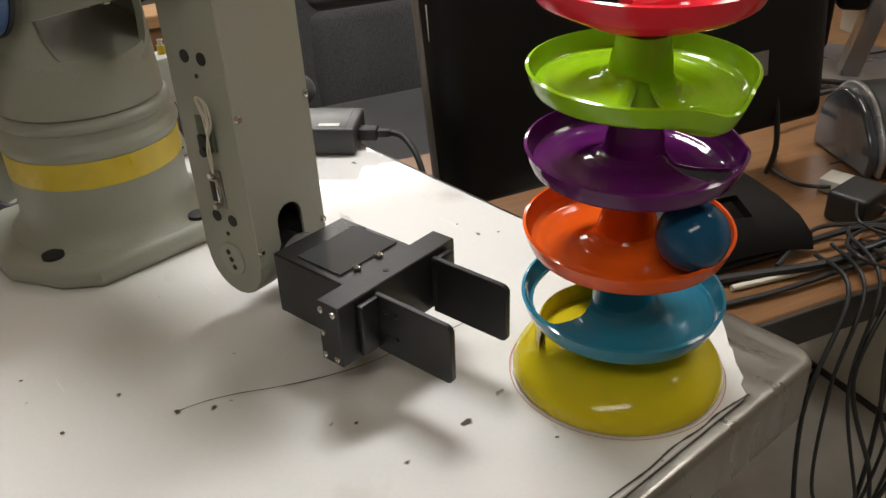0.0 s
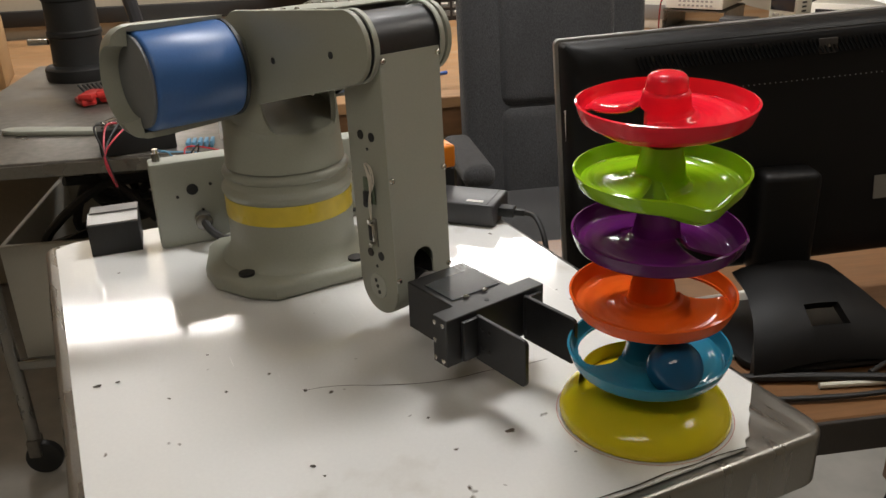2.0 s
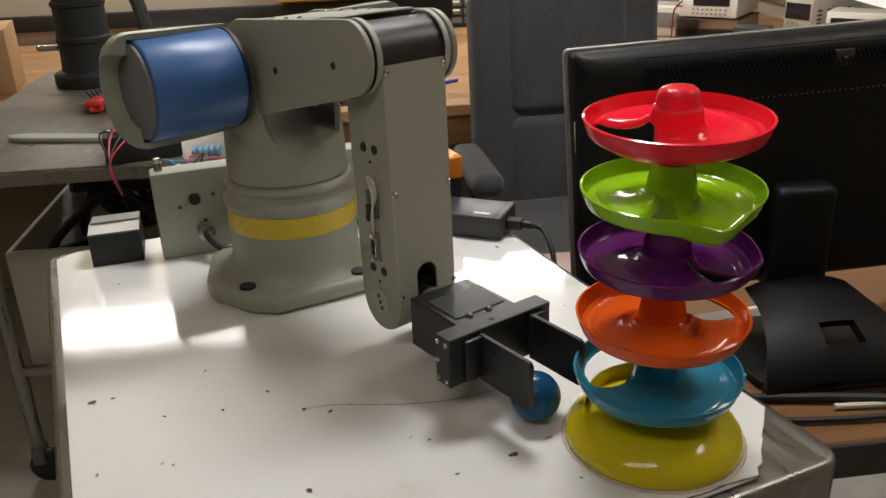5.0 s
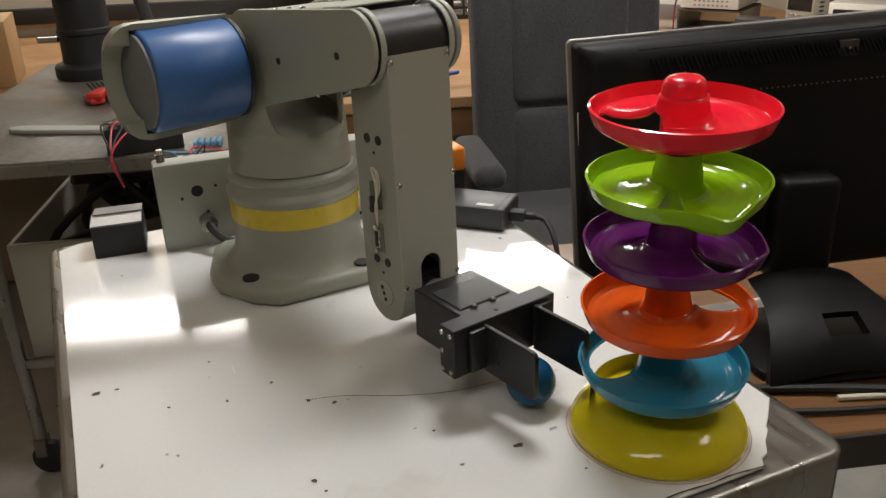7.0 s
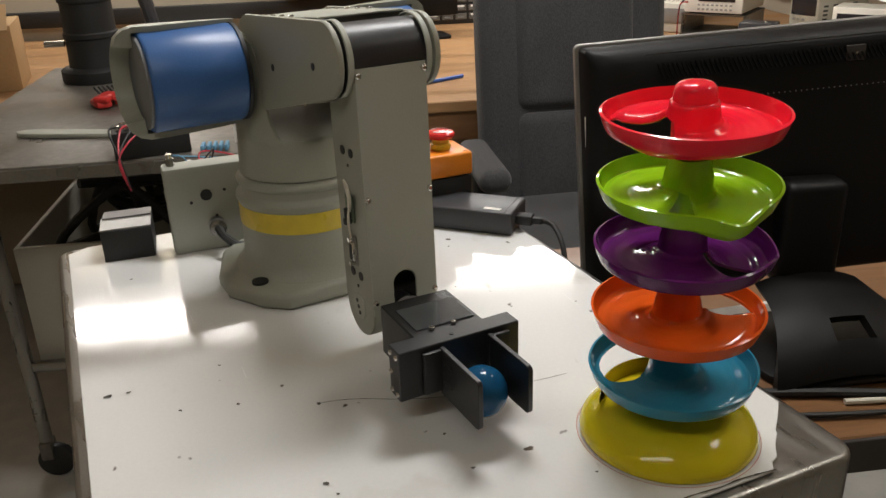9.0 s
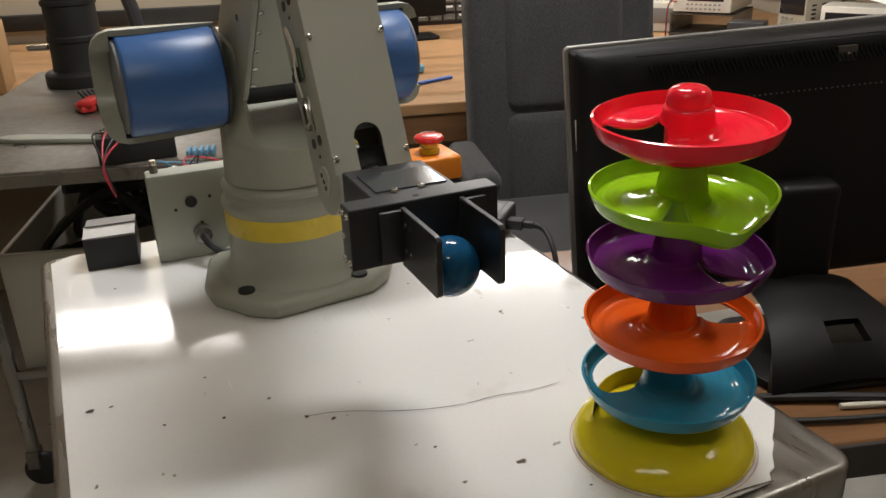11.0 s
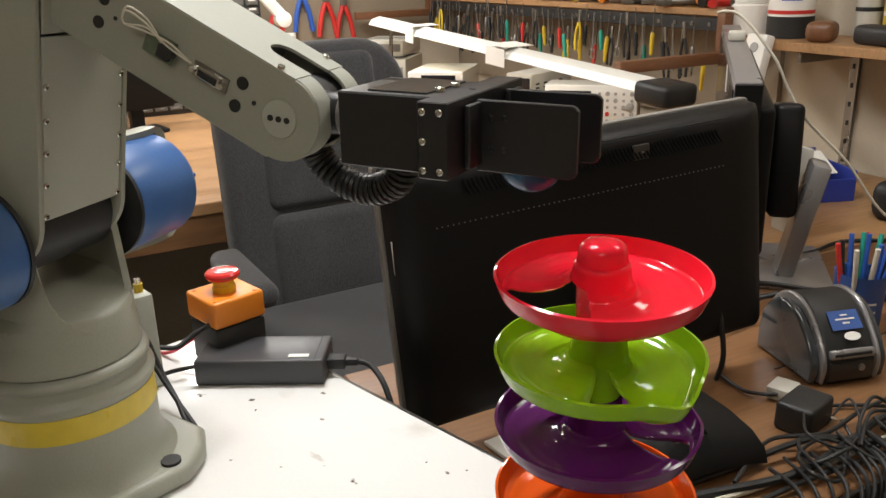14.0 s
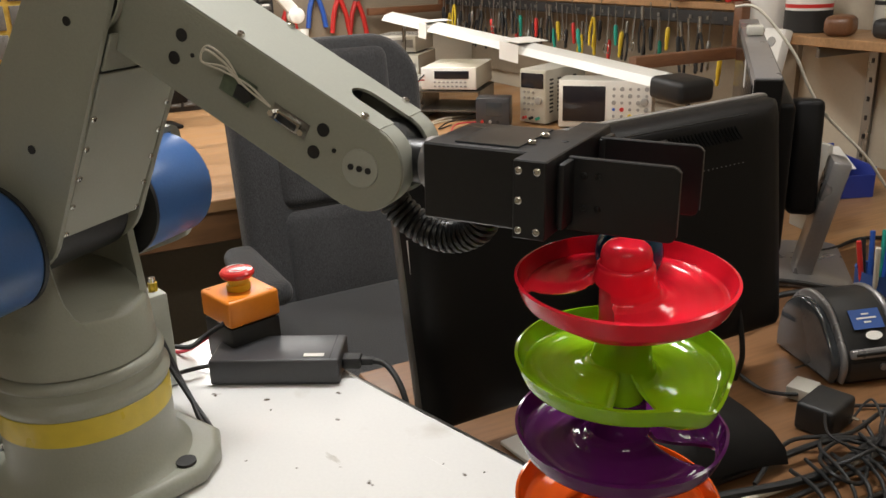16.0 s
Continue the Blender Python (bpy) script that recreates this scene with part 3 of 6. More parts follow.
def build_robot():
    arm = thing("robot_arm", "grey-green industrial robot arm with blue motor covers on the cart", "robot arm", pose(BASE_X, BASE_Y, TOP))
    # fixed base: bolted flange, column, rings, tape
    flange = prism([(0.117 * math.cos(radians(a)) * (1 if k % 3 else 0.97), 0.117 * math.sin(radians(a)) * (1 if k % 3 else 0.97)) for k, a in enumerate((-98, -90, -72, -10, 8, 26, 82, 90, 98, 154, 172, 190, 226, 244))], 0.022, 0, 0.008, 4)
    base = part("base", flange, M["robot"], arm, "cast base flange with bolt holes")
    for a in (-98, -10, 80, 170):
        part("bolt_hole", cyl(0.0095, 0.005, "z", 0.094 * math.cos(radians(a)), 0.094 * math.sin(radians(a)), 0.0225, 24), M["rubber"], base)
    column = lathe([(0.092, 0.020), (0.084, 0.026), (0.0775, 0.038), (0.0765, 0.052), (0.0765, 0.100), (0.0765, 0.103), (0.079, 0.107), (0.0795, 0.110), (0.079, 0.113), (0.0745, 0.116), (0.0735, 0.118), (0.0735, 0.126), (0.0765, 0.128), (0.077, 0.131), (0.0755, 0.134), (0.071, 0.137), (0.06, 0.138), (0, 0.138)], 72)
    part("column", column, M["robot"], arm, "round cast column with two raised rings", None, 50)
    part("tape_band", lathe([(0.0768, 0.0775), (0.0773, 0.078), (0.0773, 0.1015), (0.0768, 0.102)], 72), M["tape"], arm, "creased yellow tape wrapped round the column")
    # trunk: turning column, two ears, motor cradles and drums
    tb = lathe([(0.0715, 0.1385), (0.0708, 0.150), (0.0695, 0.170), (0.066, 0.180), (0.05, 0.186), (0, 0.188)], 64)
    for s in (-1, 1):
        one = bmesh.new()
        rows = []
        for z, r, half in ((0.150, 0.0706, 89), (0.163, 0.0698, 80), (0.175, 0.0694, 64), (0.190, 0.0686, 51), (0.205, 0.0677, 45), (0.225, 0.0665, 42), (0.245, 0.0655, 40), (0.270, 0.0645, 38), (0.290, 0.0640, 32), (0.302, 0.0638, 16)):
            rows.append([one.verts.new((r * math.sin(radians(half * k / 12)), s * r * math.cos(radians(half * k / 12)), z)) for k in range(-12, 13)])
        for a, b in zip(rows, rows[1:]):
            for k in range(24):
                one.faces.new((a[k], a[k + 1], b[k + 1], b[k]))
        bmesh.ops.recalc_face_normals(one, faces=one.faces)
        bmesh.ops.solidify(one, geom=one.faces[:], thickness=0.006)
        tb = join(tb, one)
    # sloping saddle between the two ears
    one = bmesh.new()
    rows = []
    for r, low in ((0.0692, 0.150), (0.0690, None), (0.0665, None), (0.058, None), (0.045, None), (0.025, None)):
        rows.append([one.verts.new((r * math.cos(radians(7.5 * k)), r * math.sin(radians(7.5 * k)), low or 0.203 - 0.30 * r * math.cos(radians(7.5 * k)) - (0.003 if r > 0.068 else 0) - 0.006 * (1 - (r / 0.069) ** 2))) for k in range(48)])
    for a, b in zip(rows, rows[1:]):
        for k in range(48):
            one.faces.new((a[k], a[(k + 1) % 48], b[(k + 1) % 48], b[k]))
    one.faces.new(rows[-1])
    tb = join(tb, one)
    trunk = part("trunk", tb, M["robot"], arm, "turning trunk with a forked shoulder", None, 45)
    for s, w0, w1 in ((-1, 0.066, 0.166), (1, 0.066, 0.150)):
        ax, az = 0.008, SHOULDER - 0.005
        d = cyl(0.0525, w1 - w0, "y", ax, s * (w0 + w1) / 2, az, 64, 0.004)
        drum = part("motor_cover", d, M["blue"], trunk, "satin blue cylindrical motor cover", None, 50)
        part("end_cap", cyl(0.0485, 0.004, "y", ax, s * (w1 + 0.0015), az, 48, 0.0012), M["drumend"], drum, "dark grey end face")
        hood = bmesh.new()
        outer, inner = [], []
        for y, r, lo, hi in ((w0 - 0.004, 0.0560, 90, 274), (w0 + 0.03, 0.0575, 84, 278), (w1 - 0.02, 0.0590, 80, 282), (w1 + 0.002, 0.0590, 82, 280), (w1 + 0.012, 0.0560, 84, 278), (w1 + 0.019, 0.0500, 86, 276), (w1 + 0.023, 0.0400, 88, 274)):
            turn = [radians(lo + (hi - lo) * k / 32) for k in range(33)]
            outer.append([hood.verts.new((ax + r * math.cos(a), s * y, az + r * math.sin(a))) for a in turn])
            ri, yi = min(0.0528, r - 0.003), min(y, w1 + 0.004)
            inner.append([hood.verts.new((ax + ri * math.cos(a), s * yi, az + ri * math.sin(a))) for a in turn])
        loop = outer + inner[::-1]
        for a, b in zip(loop, loop[1:] + loop[:1]):
            for k in range(32):
                hood.faces.new((a[k], a[k + 1], b[k + 1], b[k]))
        for k in (0, 32):
            for a, b, c, d in zip(outer, outer[1:], inner[1:], inner):
                hood.faces.new((a[k], b[k], c[k], d[k]))
        shell = hood
        part("motor_cradle", shell, M["robot"], trunk, "grey cradle shell round the motor cover", None, 50)
        part("gasket", cyl(0.0530, 0.004, "y", 0.008, s * 0.0655, SHOULDER - 0.005, 40), M["rubber"], trunk)
    # upper arm
    wu = 0.0505
    ub = None
    for y in (-wu, wu - 0.006):
        ub = join(ub, capsule_plate(0.022, UPPER, 0.052, 0.0345, 0.006, y)) if ub else capsule_plate(0.022, UPPER, 0.052, 0.0345, 0.006, y)
    upper = part("upper_arm", ub, M["robot"], arm, "flat-sided upper arm with screwed cover plates")
    for s in (-1, 1):
        cov = box(0.150, 0.088, 0.0025, 0.103, 0, s * 0.0430, 0.0008, 1, None, Matrix.Rotation(radians(s * 3.6), 4, "Y"))
        cover = part("cover_plate", cov, M["robotlight"], upper)
        for k in range(5):
            for y in (-0.0412, 0.0412):
                x = 0.0326 + 0.0269 * k
                zz = s * (0.0484 - (x - 0.0326) * 0.063)
                part("screw", screw_bm(0.0028), M["chrome"], cover, "", pose(x, y, zz, 0 if s > 0 else 180, 0, 0))
    part("top_plate", box(0.030, 0.088, 0.0025, 0.195, 0, -0.0375, 0.0008, 1, None, Matrix.Rotation(radians(-3.6), 4, "Y")), M["robot"], upper)
    part("top_plate", box(0.030, 0.088, 0.0025, 0.195, 0, 0.0375, 0.0008, 1, None, Matrix.Rotation(radians(3.6), 4, "Y")), M["robot"], upper)
    part("shoulder_drum", cyl(0.0440, 0.092, "y", 0.004, 0, 0, 48), M["dark"], upper, "dark shoulder drum")
    part("inner_block", box(0.16, 0.086, 0.055, 0.10, 0, 0, 0.004), M["drumend"], upper)
    for x in (0.0895, 0.202):
        for s in (-1, 1):
            part("hole", cyl(0.0035, 0.0015, "y", x, s * (wu + 0.0001), -0.005, 16), M["rubber"], upper)
    for s in (-1, 1):
        ring = lathe([(0.0335, 0), (0.0345, 0.0008), (0.0345, 0.0055), (0.0335, 0.006)], 40)
        bmesh.ops.transform(ring, matrix=Matrix.Translation((UPPER, s * (wu - 0.012) - 0.003, 0)) @ Matrix.Rotation(radians(-90), 4, "X"), verts=ring.verts)
        part("elbow_ring", ring, M["robotlight"], upper)
    # forearm
    wf, hf = 0.0355, 0.0297
    fb = None
    for y in (-wf, wf - 0.004):
        p = capsule_plate(0.0, FORE, 0.0297, 0.0305, 0.004, y)
        fb = join(fb, p) if fb else p
    fore = part("forearm", fb, M["robot"], arm, "slim flat-sided forearm with rounded ends")
    part("elbow_drum", cyl(0.0305, 0.083, "y", 0, 0, 0, 48), M["dark"], fore, "dark elbow drum")
    # front cover with a slot at the wrist
    def slotted(sign):
        x0, x1, w, r, xs = 0.006, FORE, wf - 0.0005, 0.0125, 0.215
        outer = [(x0, -w), (x1, -w), (x1, -r)] + [(xs - r * math.sin(radians(a)), -r * math.cos(radians(a))) for a in range(0, 181, 15)] + [(x1, r), (x1, w), (x0, w)]
        one = prism(outer, 0.0022, sign * (hf - 0.0005) - (0.0022 if sign < 0 else 0), 0)
        return one
    part("front_cover", slotted(1), M["robotlight"], fore, "light panel with a wrist slot")
    part("back_cover", slotted(-1), M["robot"], fore)
    for s in (-1, 1):
        nose = lathe([(0.0285, 0), (0.0308, 0), (0.0308, 0.0185), (0.0285, 0.0185)], 30, None, -92, 92)
        bmesh.ops.transform(nose, matrix=Matrix.Translation((FORE, s * 0.0237 - 0.00925, 0)) @ Matrix.Rotation(radians(-90), 4, "X") , verts=nose.verts)
        part("rounded_nose", nose, M["robotlight"], fore)
    part("core", box(0.19, 0.060, 0.050, 0.105, 0, 0, 0.003), M["drumend"], fore)
    for x in (0.0119, 0.1254, 0.2301):
        for y in (-0.0325, 0.0325):
            part("screw", screw_bm(0.003, 0.0028), M["chrome"], fore, "", pose(x, y, hf + 0.0017))
    for x in (0.0852, 0.2086):
        for z in (-0.0095, 0.0085):
            part("hole", cyl(0.0046, 0.0012, "y", x, -wf - 0.0002, z, 20), M["rubber"], fore)
        part("hole", cyl(0.0016, 0.0012, "y", x + 0.013, -wf - 0.0002, 0, 12), M["rubber"], fore)
    disc = part("wrist_disc", cyl(0.0135, 0.003, "y", FORE, -wf - 0.0002, 0, 36, 0.0008), M["robotlight"], fore, "round wrist cap with three holes")
    for k in (-1, 0, 1):
        part("hole", cyl(0.0022, 0.0012, "y", FORE + 0.0065 * k * 0.94, -wf - 0.0017, 0.0065 * k * 0.34, 14), M["rubber"], disc)
    board = part("circuit_board", box(0.026, 0.002, 0.017, 0.140, -wf - 0.002, 0.0, 0.0005), M["pcb"], fore, "small taped circuit board")
    part("chip", box(0.011, 0.004, 0.010, 0.146, -wf - 0.0045, -0.001, 0.001), M["rubber"], board)
    part("relay", cyl(0.0035, 0.006, "y", 0.152, -wf - 0.006, 0.001, 16), M["rubber"], board)
    plug = part("connector", box(0.020, 0.005, 0.0085, 0.184, -wf - 0.0025, 0.0, 0.0015), M["chrome"], fore, "metal nine-pin connector")
    part("flange", box(0.030, 0.0012, 0.0115, 0.184, -wf - 0.0007, 0.0, 0.0004), M["steel"], plug)
    part("socket", box(0.016, 0.001, 0.005, 0.184, -wf - 0.0053, 0.0, 0.0004), M["rubber"], plug)
    for x in (0.1715, 0.1965):
        part("jack_screw", cyl(0.0024, 0.006, "y", x, -wf - 0.004, 0, 6), M["chrome"], plug)
    for k in range(2):
        off = 0.003 * k
        part("wire", tube([(0.142, -wf - 0.004, 0.004), (0.128, -wf - 0.007, 0.012 + off), (0.112, -wf - 0.010, 0.014 + off), (0.111, -wf - 0.008, 0.004), (0.128, -wf - 0.006, 0.006 + off), (0.150, -wf - 0.008, 0.009 - off), (0.169, -wf - 0.005, 0.003)], 0.0008, 6, 6), M["wirewhite"], fore)
    # gripper
    gb = box(0.074, 0.070, 0.050, 0.0895, 0, -0.0025, 0.0012, 1)
    grip = part("gripper_body", gb, M["black"], arm, "black anodised gripper body")
    part("wrist_ball", cyl(0.0245, 0.046, "y", 0, 0, 0, 36, 0.004), M["rubber"], grip)
    part("neck", cyl(0.0155, 0.046, "x", 0.030, 0, 0, 28, 0.001), M["black"], grip)
    collar = part("collar", cyl(0.0185, 0.010, "x", 0.043, 0, 0, 28, 0.0015), M["silver"], grip, "bright wrist flange")
    part("top_cover", box(0.044, 0.058, 0.0012, 0.094, 0.001, 0.0231, 0.0003, 1), M["smoke"], grip, "glossy dark cover plate")
    bar = part("cross_bar", box(0.0205, 0.1185, 0.0475, 0.1361, 0, 0.0002, 0.0008, 1), M["black"], grip, "black cross bar carrying the fingers")
    for y in (-0.014, 0.008):
        part("screw", screw_bm(0.0032, 0.0022), M["chrome"], grip, "", pose(0.119, y, 0.0236))
    part("hole", cyl(0.0022, 0.0006, "z", 0.137, -0.004, 0.0241, 14), M["rubber"], bar)
    for z in (-0.018, 0.0, 0.018):
        for x in (0.130, 0.1415):
            if z == 0.0 and x > 0.14:
                continue
            part("screw", screw_bm(0.0026, 0.0018), M["chrome"], bar, "", pose(x, -0.0592, z, 90, 0, 0))
    # coiled cable from the wrist to the side of the gripper
    pts = []
    path = smooth_line([(-0.008, 0.018, -0.020), (-0.006, 0.022, -0.040), (0.014, 0.026, -0.058), (0.040, 0.026, -0.062), (0.062, 0.024, -0.052), (0.072, 0.022, -0.034)], 12)
    for i in range(len(path) * 6):
        f = i / 6
        a, b = path[min(int(f), len(path) - 1)], path[min(int(f) + 1, len(path) - 1)]
        c = a.lerp(b, f - int(f))
        d = (path[min(int(f) + 1, len(path) - 1)] - path[max(int(f) - 1, 0)]).normalized()
        u = d.cross(Vector((0, 1, 0))).normalized()
        v = d.cross(u)
        w = i / 6 * 2 * math.pi * 0.42
        pts.append(c + 0.0100 * (u * math.cos(w) + v * math.sin(w)))
    part("coiled_cable", tube(pts, 0.0029, 7, 1, None, False), M["black"], grip, "black coiled cable")
    fingers = []
    for s in (-1, 1):
        y = 0.0045 + s * 0.0235
        outline = [(0.148, -0.025), (0.148, 0.0205), (0.210, 0.0205), (0.2125, 0.0195), (0.2145, 0.017), (0.2145, -0.021), (0.2125, -0.0240), (0.210, -0.025)]
        fbm = prism(outline, 0.0045, 0, 0.0006, 1)
        bmesh.ops.transform(fbm, matrix=Matrix.Translation((0, y + 0.00225, 0)) @ Matrix.Rotation(radians(90), 4, "X"), verts=fbm.verts)
        finger = part("finger", fbm, M["black"], arm, "flat black gripper finger")
        part("bracket", box(0.0045, 0.022, 0.040, 0.1495, y - s * -0.008, -0.0005, 0.0012), M["black"], finger)
        for x in (0.158, 0.167):
            for z in (-0.010, 0.010):
                part("screw", screw_bm(0.0022, 0.0012), M["black"], finger, "", pose(x, y + s * 0.0023, z, -90 * s, 0, 0))
        fingers.append((finger, s))
    return arm, trunk, upper, fore, grip, fingers


robot, trunk, upper_arm, forearm, gripper, FINGERS = build_robot()
GRASP = Vector((0.176, 0.0045, -0.020))


def ball_rows():
    """The ball rolls down the tower, lies on the cart, is lifted and dropped again."""
    tx, ty = TOY
    zo, zb, zy, zr = 0.998 + BALL_R + 0.001, 0.946 + BALL_R + 0.001, 0.922 + BALL_R, 1.1575 + BALL_R
    rows = [(0.0, 0.034, -0.036, zo), (0.2, 0.018, -0.046, zo), (0.4, -0.020, -0.045, zo), (0.6, -0.043, -0.020, zo), (0.8, -0.040, 0.026, zo), (1.0, 0.000, 0.047, zo), (1.2, 0.034, 0.030, zo - 0.004), (1.4, 0.040, 0.022, zb + 0.018), (1.6, 0.046, 0.004, zb), (1.9, 0.036, -0.032, zb), (2.2, -0.006, -0.048, zb), (2.5, -0.043, -0.020, zb), (2.8, -0.038, 0.022, zb - 0.004), (3.0, -0.036, 0.026, zb - 0.022), (3.2, -0.030, 0.044, zy + 0.006), (3.5, 0.022, 0.052, zy), (3.8, 0.050, -0.022, zy), (4.0, 0.012, -0.060, zy - 0.004), (4.2, -0.062, -0.030, zy - 0.012)]
    out = []
    for t, x, y, z in rows:
        for level, tray in ((zo, RIMS[3]), (zb, RIMS[4])):
            if z == level:
                z += floor_rise(math.degrees(math.atan2(y, x)), tray[2], tray[3])
        out.append((t, pose(tx + x, ty + y, z, 0, 0, (137 * t) % 80)))
    def held(t):
        a = angles_at(t)
        m = pose(BASE_X, BASE_Y, TOP) @ arm_frames(*a[:3])[3]
        return m @ GRASP
    rest = held(7.4)
    rest.z = TOP + BALL_R
    for t, k in ((4.6, 0.45), (5.0, 0.8), (5.6, 1.0), (7.0, 1.0), (7.5, 1.0)):
        p = Vector((tx - 0.062, ty - 0.030, TOP + BALL_R)).lerp(rest, k)
        out.append((t, pose(*p)))
    for t in (7.75, 8.0, 8.3, 8.5, 8.8):
        p = held(t)
        p.z = TOP + BALL_R
        out.append((t, pose(*p)))
    for t in (9.0, 9.3, 9.6, 10.0, 10.4, 10.7, 11.0, 11.25, 11.5, 11.8, 12.0, 12.3, 12.5, 12.75, 13.0, 13.25, 13.5, 13.75, 14.5, 15.0, 15.15, 15.3, 15.38):
        out.append((t, pose(*held(t))))
    for t, x, y in ((15.5, -0.024, 0.040), (15.6, -0.019, 0.042), (15.8, -0.004, 0.044), (16.0, 0.010, 0.043)):
        out.append((t, pose(tx + x, ty + y, zr)))
    return out


def angles_at(t):
    for a, b in zip(ANGLES, ANGLES[1:]):
        if a[0] <= t <= b[0]:
            k = (t - a[0]) / (b[0] - a[0])
            return [u + (v - u) * k for u, v in zip(a[1:], b[1:])]
    return list(ANGLES[-1][1:])


def motions():
    times = [a[0] for a in ANGLES]
    sets = {t: arm_frames(*angles_at(t)[:3]) for t in times}
    walk(trunk, [(t, sets[t][0]) for t in times])
    walk(upper_arm, [(t, sets[t][1]) for t in times])
    walk(forearm, [(t, sets[t][2]) for t in times])
    walk(gripper, [(t, sets[t][3]) for t in times])
    for finger, s in FINGERS:
        walk(finger, [(t, sets[t][3] @ pose(0, s * 0.001 * angles_at(t)[3], 0)) for t in times])
    walk(ball, ball_rows())


# ---- on the cart ----
def build_cart_things():
    psu = thing("power_adapter", "dark grey power brick with cables on the white cart", "power adapter", pose(-0.141, 1.047, TOP + 0.0006, 0, 0, -1))
    part("case", box(0.154, 0.070, 0.032, 0, 0, 0.016, 0.003, 3), M["psu"], psu)
    part("sticker", box(0.024, 0.008, 0.0006, 0.046, -0.022, 0.0322), M["paper"], psu, "small silver sticker")
    part("seam", box(0.0012, 0.066, 0.0006, 0.066, 0, 0.0321), M["rubber"], psu)
    plug = part("plug", box(0.022, 0.018, 0.014, 0.088, -0.006, 0.016, 0.002), M["rubber"], psu)
    part("plug_tail", box(0.016, 0.010, 0.009, 0.106, -0.006, 0.016, 0.002), M["rubber"], plug)
    part("cord", tube([(0.112, -0.006, 0.016), (0.130, -0.014, 0.014), (0.150, -0.04, -0.005), (0.165, -0.06, -0.06), (0.185, -0.05, -0.14)], 0.0038), M["rubber"], psu)
    part("cord", tube([(-0.077, -0.01, 0.014), (-0.095, -0.014, 0.013), (-0.12, -0.03, 0.012), (-0.135, -0.06, 0.010)], 0.0026), M["rubber"], psu)

    stop = thing("emergency_stop_box", "orange emergency stop box with a red mushroom button", "emergency stop", pose(-0.195, 1.093, TOP, 0, 0, 44))
    part("lower_box", box(0.068, 0.068, 0.056, 0, 0, 0.028, 0.004), M["rubber"], stop)
    part("upper_box", box(0.070, 0.070, 0.034, 0, 0, 0.074, 0.004, 3), M["orange"], stop)
    for x in (-0.027, 0.027):
        for y in (-0.027, 0.027):
            part("screw_recess", cyl(0.0035, 0.001, "z", x, y, 0.0912, 14), M["toolorange"], stop)
    part("collar", lathe([(0.014, 0.091), (0.0145, 0.093), (0.0145, 0.099), (0.0125, 0.100), (0.0125, 0.107), (0, 0.107)], 28), M["toolyellow"], stop, "yellow button collar")
    btn = part("button", lathe([(0.0115, 0.106), (0.019, 0.108), (0.0212, 0.111), (0.0212, 0.114), (0.019, 0.1165), (0.010, 0.118), (0, 0.1185)], 36), M["redbutton"], stop, "red mushroom button")
    for a in (20, 200):
        part("arrow", lathe([(0.012, 0.1186), (0.014, 0.1183)], 16, None, a, a + 110), M["paper"], btn)
    solid("red_cable", tube([(-0.235, 1.095, 0.93), (-0.262, 1.085, 0.915), (-0.285, 1.10, 0.903), (-0.31, 1.13, 0.89), (-0.34, 1.17, 0.84)], 0.0022), M["wirered"], pose(0, 0, 0), "thin red cable behind the robot base", "cable")

    panel = thing("connector_panel", "beige metal connector box standing behind the robot base", "metal box", pose(-0.372, 0.931, TOP, 0, 0, 42))
    part("case", box(0.292, 0.034, 0.118, 0, 0.004, 0.059, 0.004), M["robotlight"], panel)
    for x, z, r in ((-0.096, 0.078, 0.0075), (-0.116, 0.070, 0.002), (-0.072, 0.082, 0.002), (-0.086, 0.048, 0.002)):
        part("hole", cyl(r, 0.002, "y", x, -0.0135, z, 24), M["rubber"], panel)
    con = part("connector", cyl(0.011, 0.022, "y", -0.088, -0.022, 0.036, 24, 0.001), M["steel"], panel, "round threaded connector")
    part("cable", tube([(-0.088, -0.030, 0.036), (-0.082, -0.048, 0.028), (-0.066, -0.058, 0.018), (-0.045, -0.05, 0.022), (-0.02, -0.03, 0.045), (0.005, -0.02, 0.06)], 0.0055), M["rubber"], con)
    for x in (-0.134, 0.136):
        nut = part("brass_fitting", cyl(0.0055, 0.010, "z", x, 0.004, 0.123, 8), M["toolyellow"] if x > 0 else M["steel"], panel)
        part("cap", cyl(0.004, 0.006, "z", x, 0.004, 0.131, 12), M["chrome"], nut)
    for z in (0.095, 0.03):
        part("screw", screw_bm(0.003), M["chrome"], panel, "", pose(0.1463, 0.004, z, 0, 90, 0))
    part("side_cable", tube([(0.147, 0.0, 0.045), (0.165, -0.01, 0.042), (0.185, -0.01, 0.05), (0.205, -0.02, 0.062)], 0.003), M["rubber"], panel)
    for k in range(2):
        o = 0.006 * k
        solid("signal_cable", tube([(-0.262 + o, 0.985, 0.975), (-0.245 + o, 0.972, 0.945 - o), (-0.218, 0.948, 0.918), (-0.196 - o, 0.924, 0.905), (-0.184, 0.906, 0.9035)], 0.0028), M["rubber"], pose(0, 0, 0), "thin black cable lying beside the robot base", "cable")

    dark = thing("small_black_box", "small black box with a split grey lid on the cart", "box", pose(-0.546, 0.826, TOP - 0.0040, 0, 0, 38))
    part("body", box(0.064, 0.072, 0.046, 0, 0, 0.023, 0.002), M["rubber"], dark)
    part("lid", box(0.064, 0.040, 0.002, 0, -0.014, 0.0480, 0.0004, 1, None, Matrix.Rotation(radians(4), 4, "X")), M["bezel"], dark, "grey lid flap")
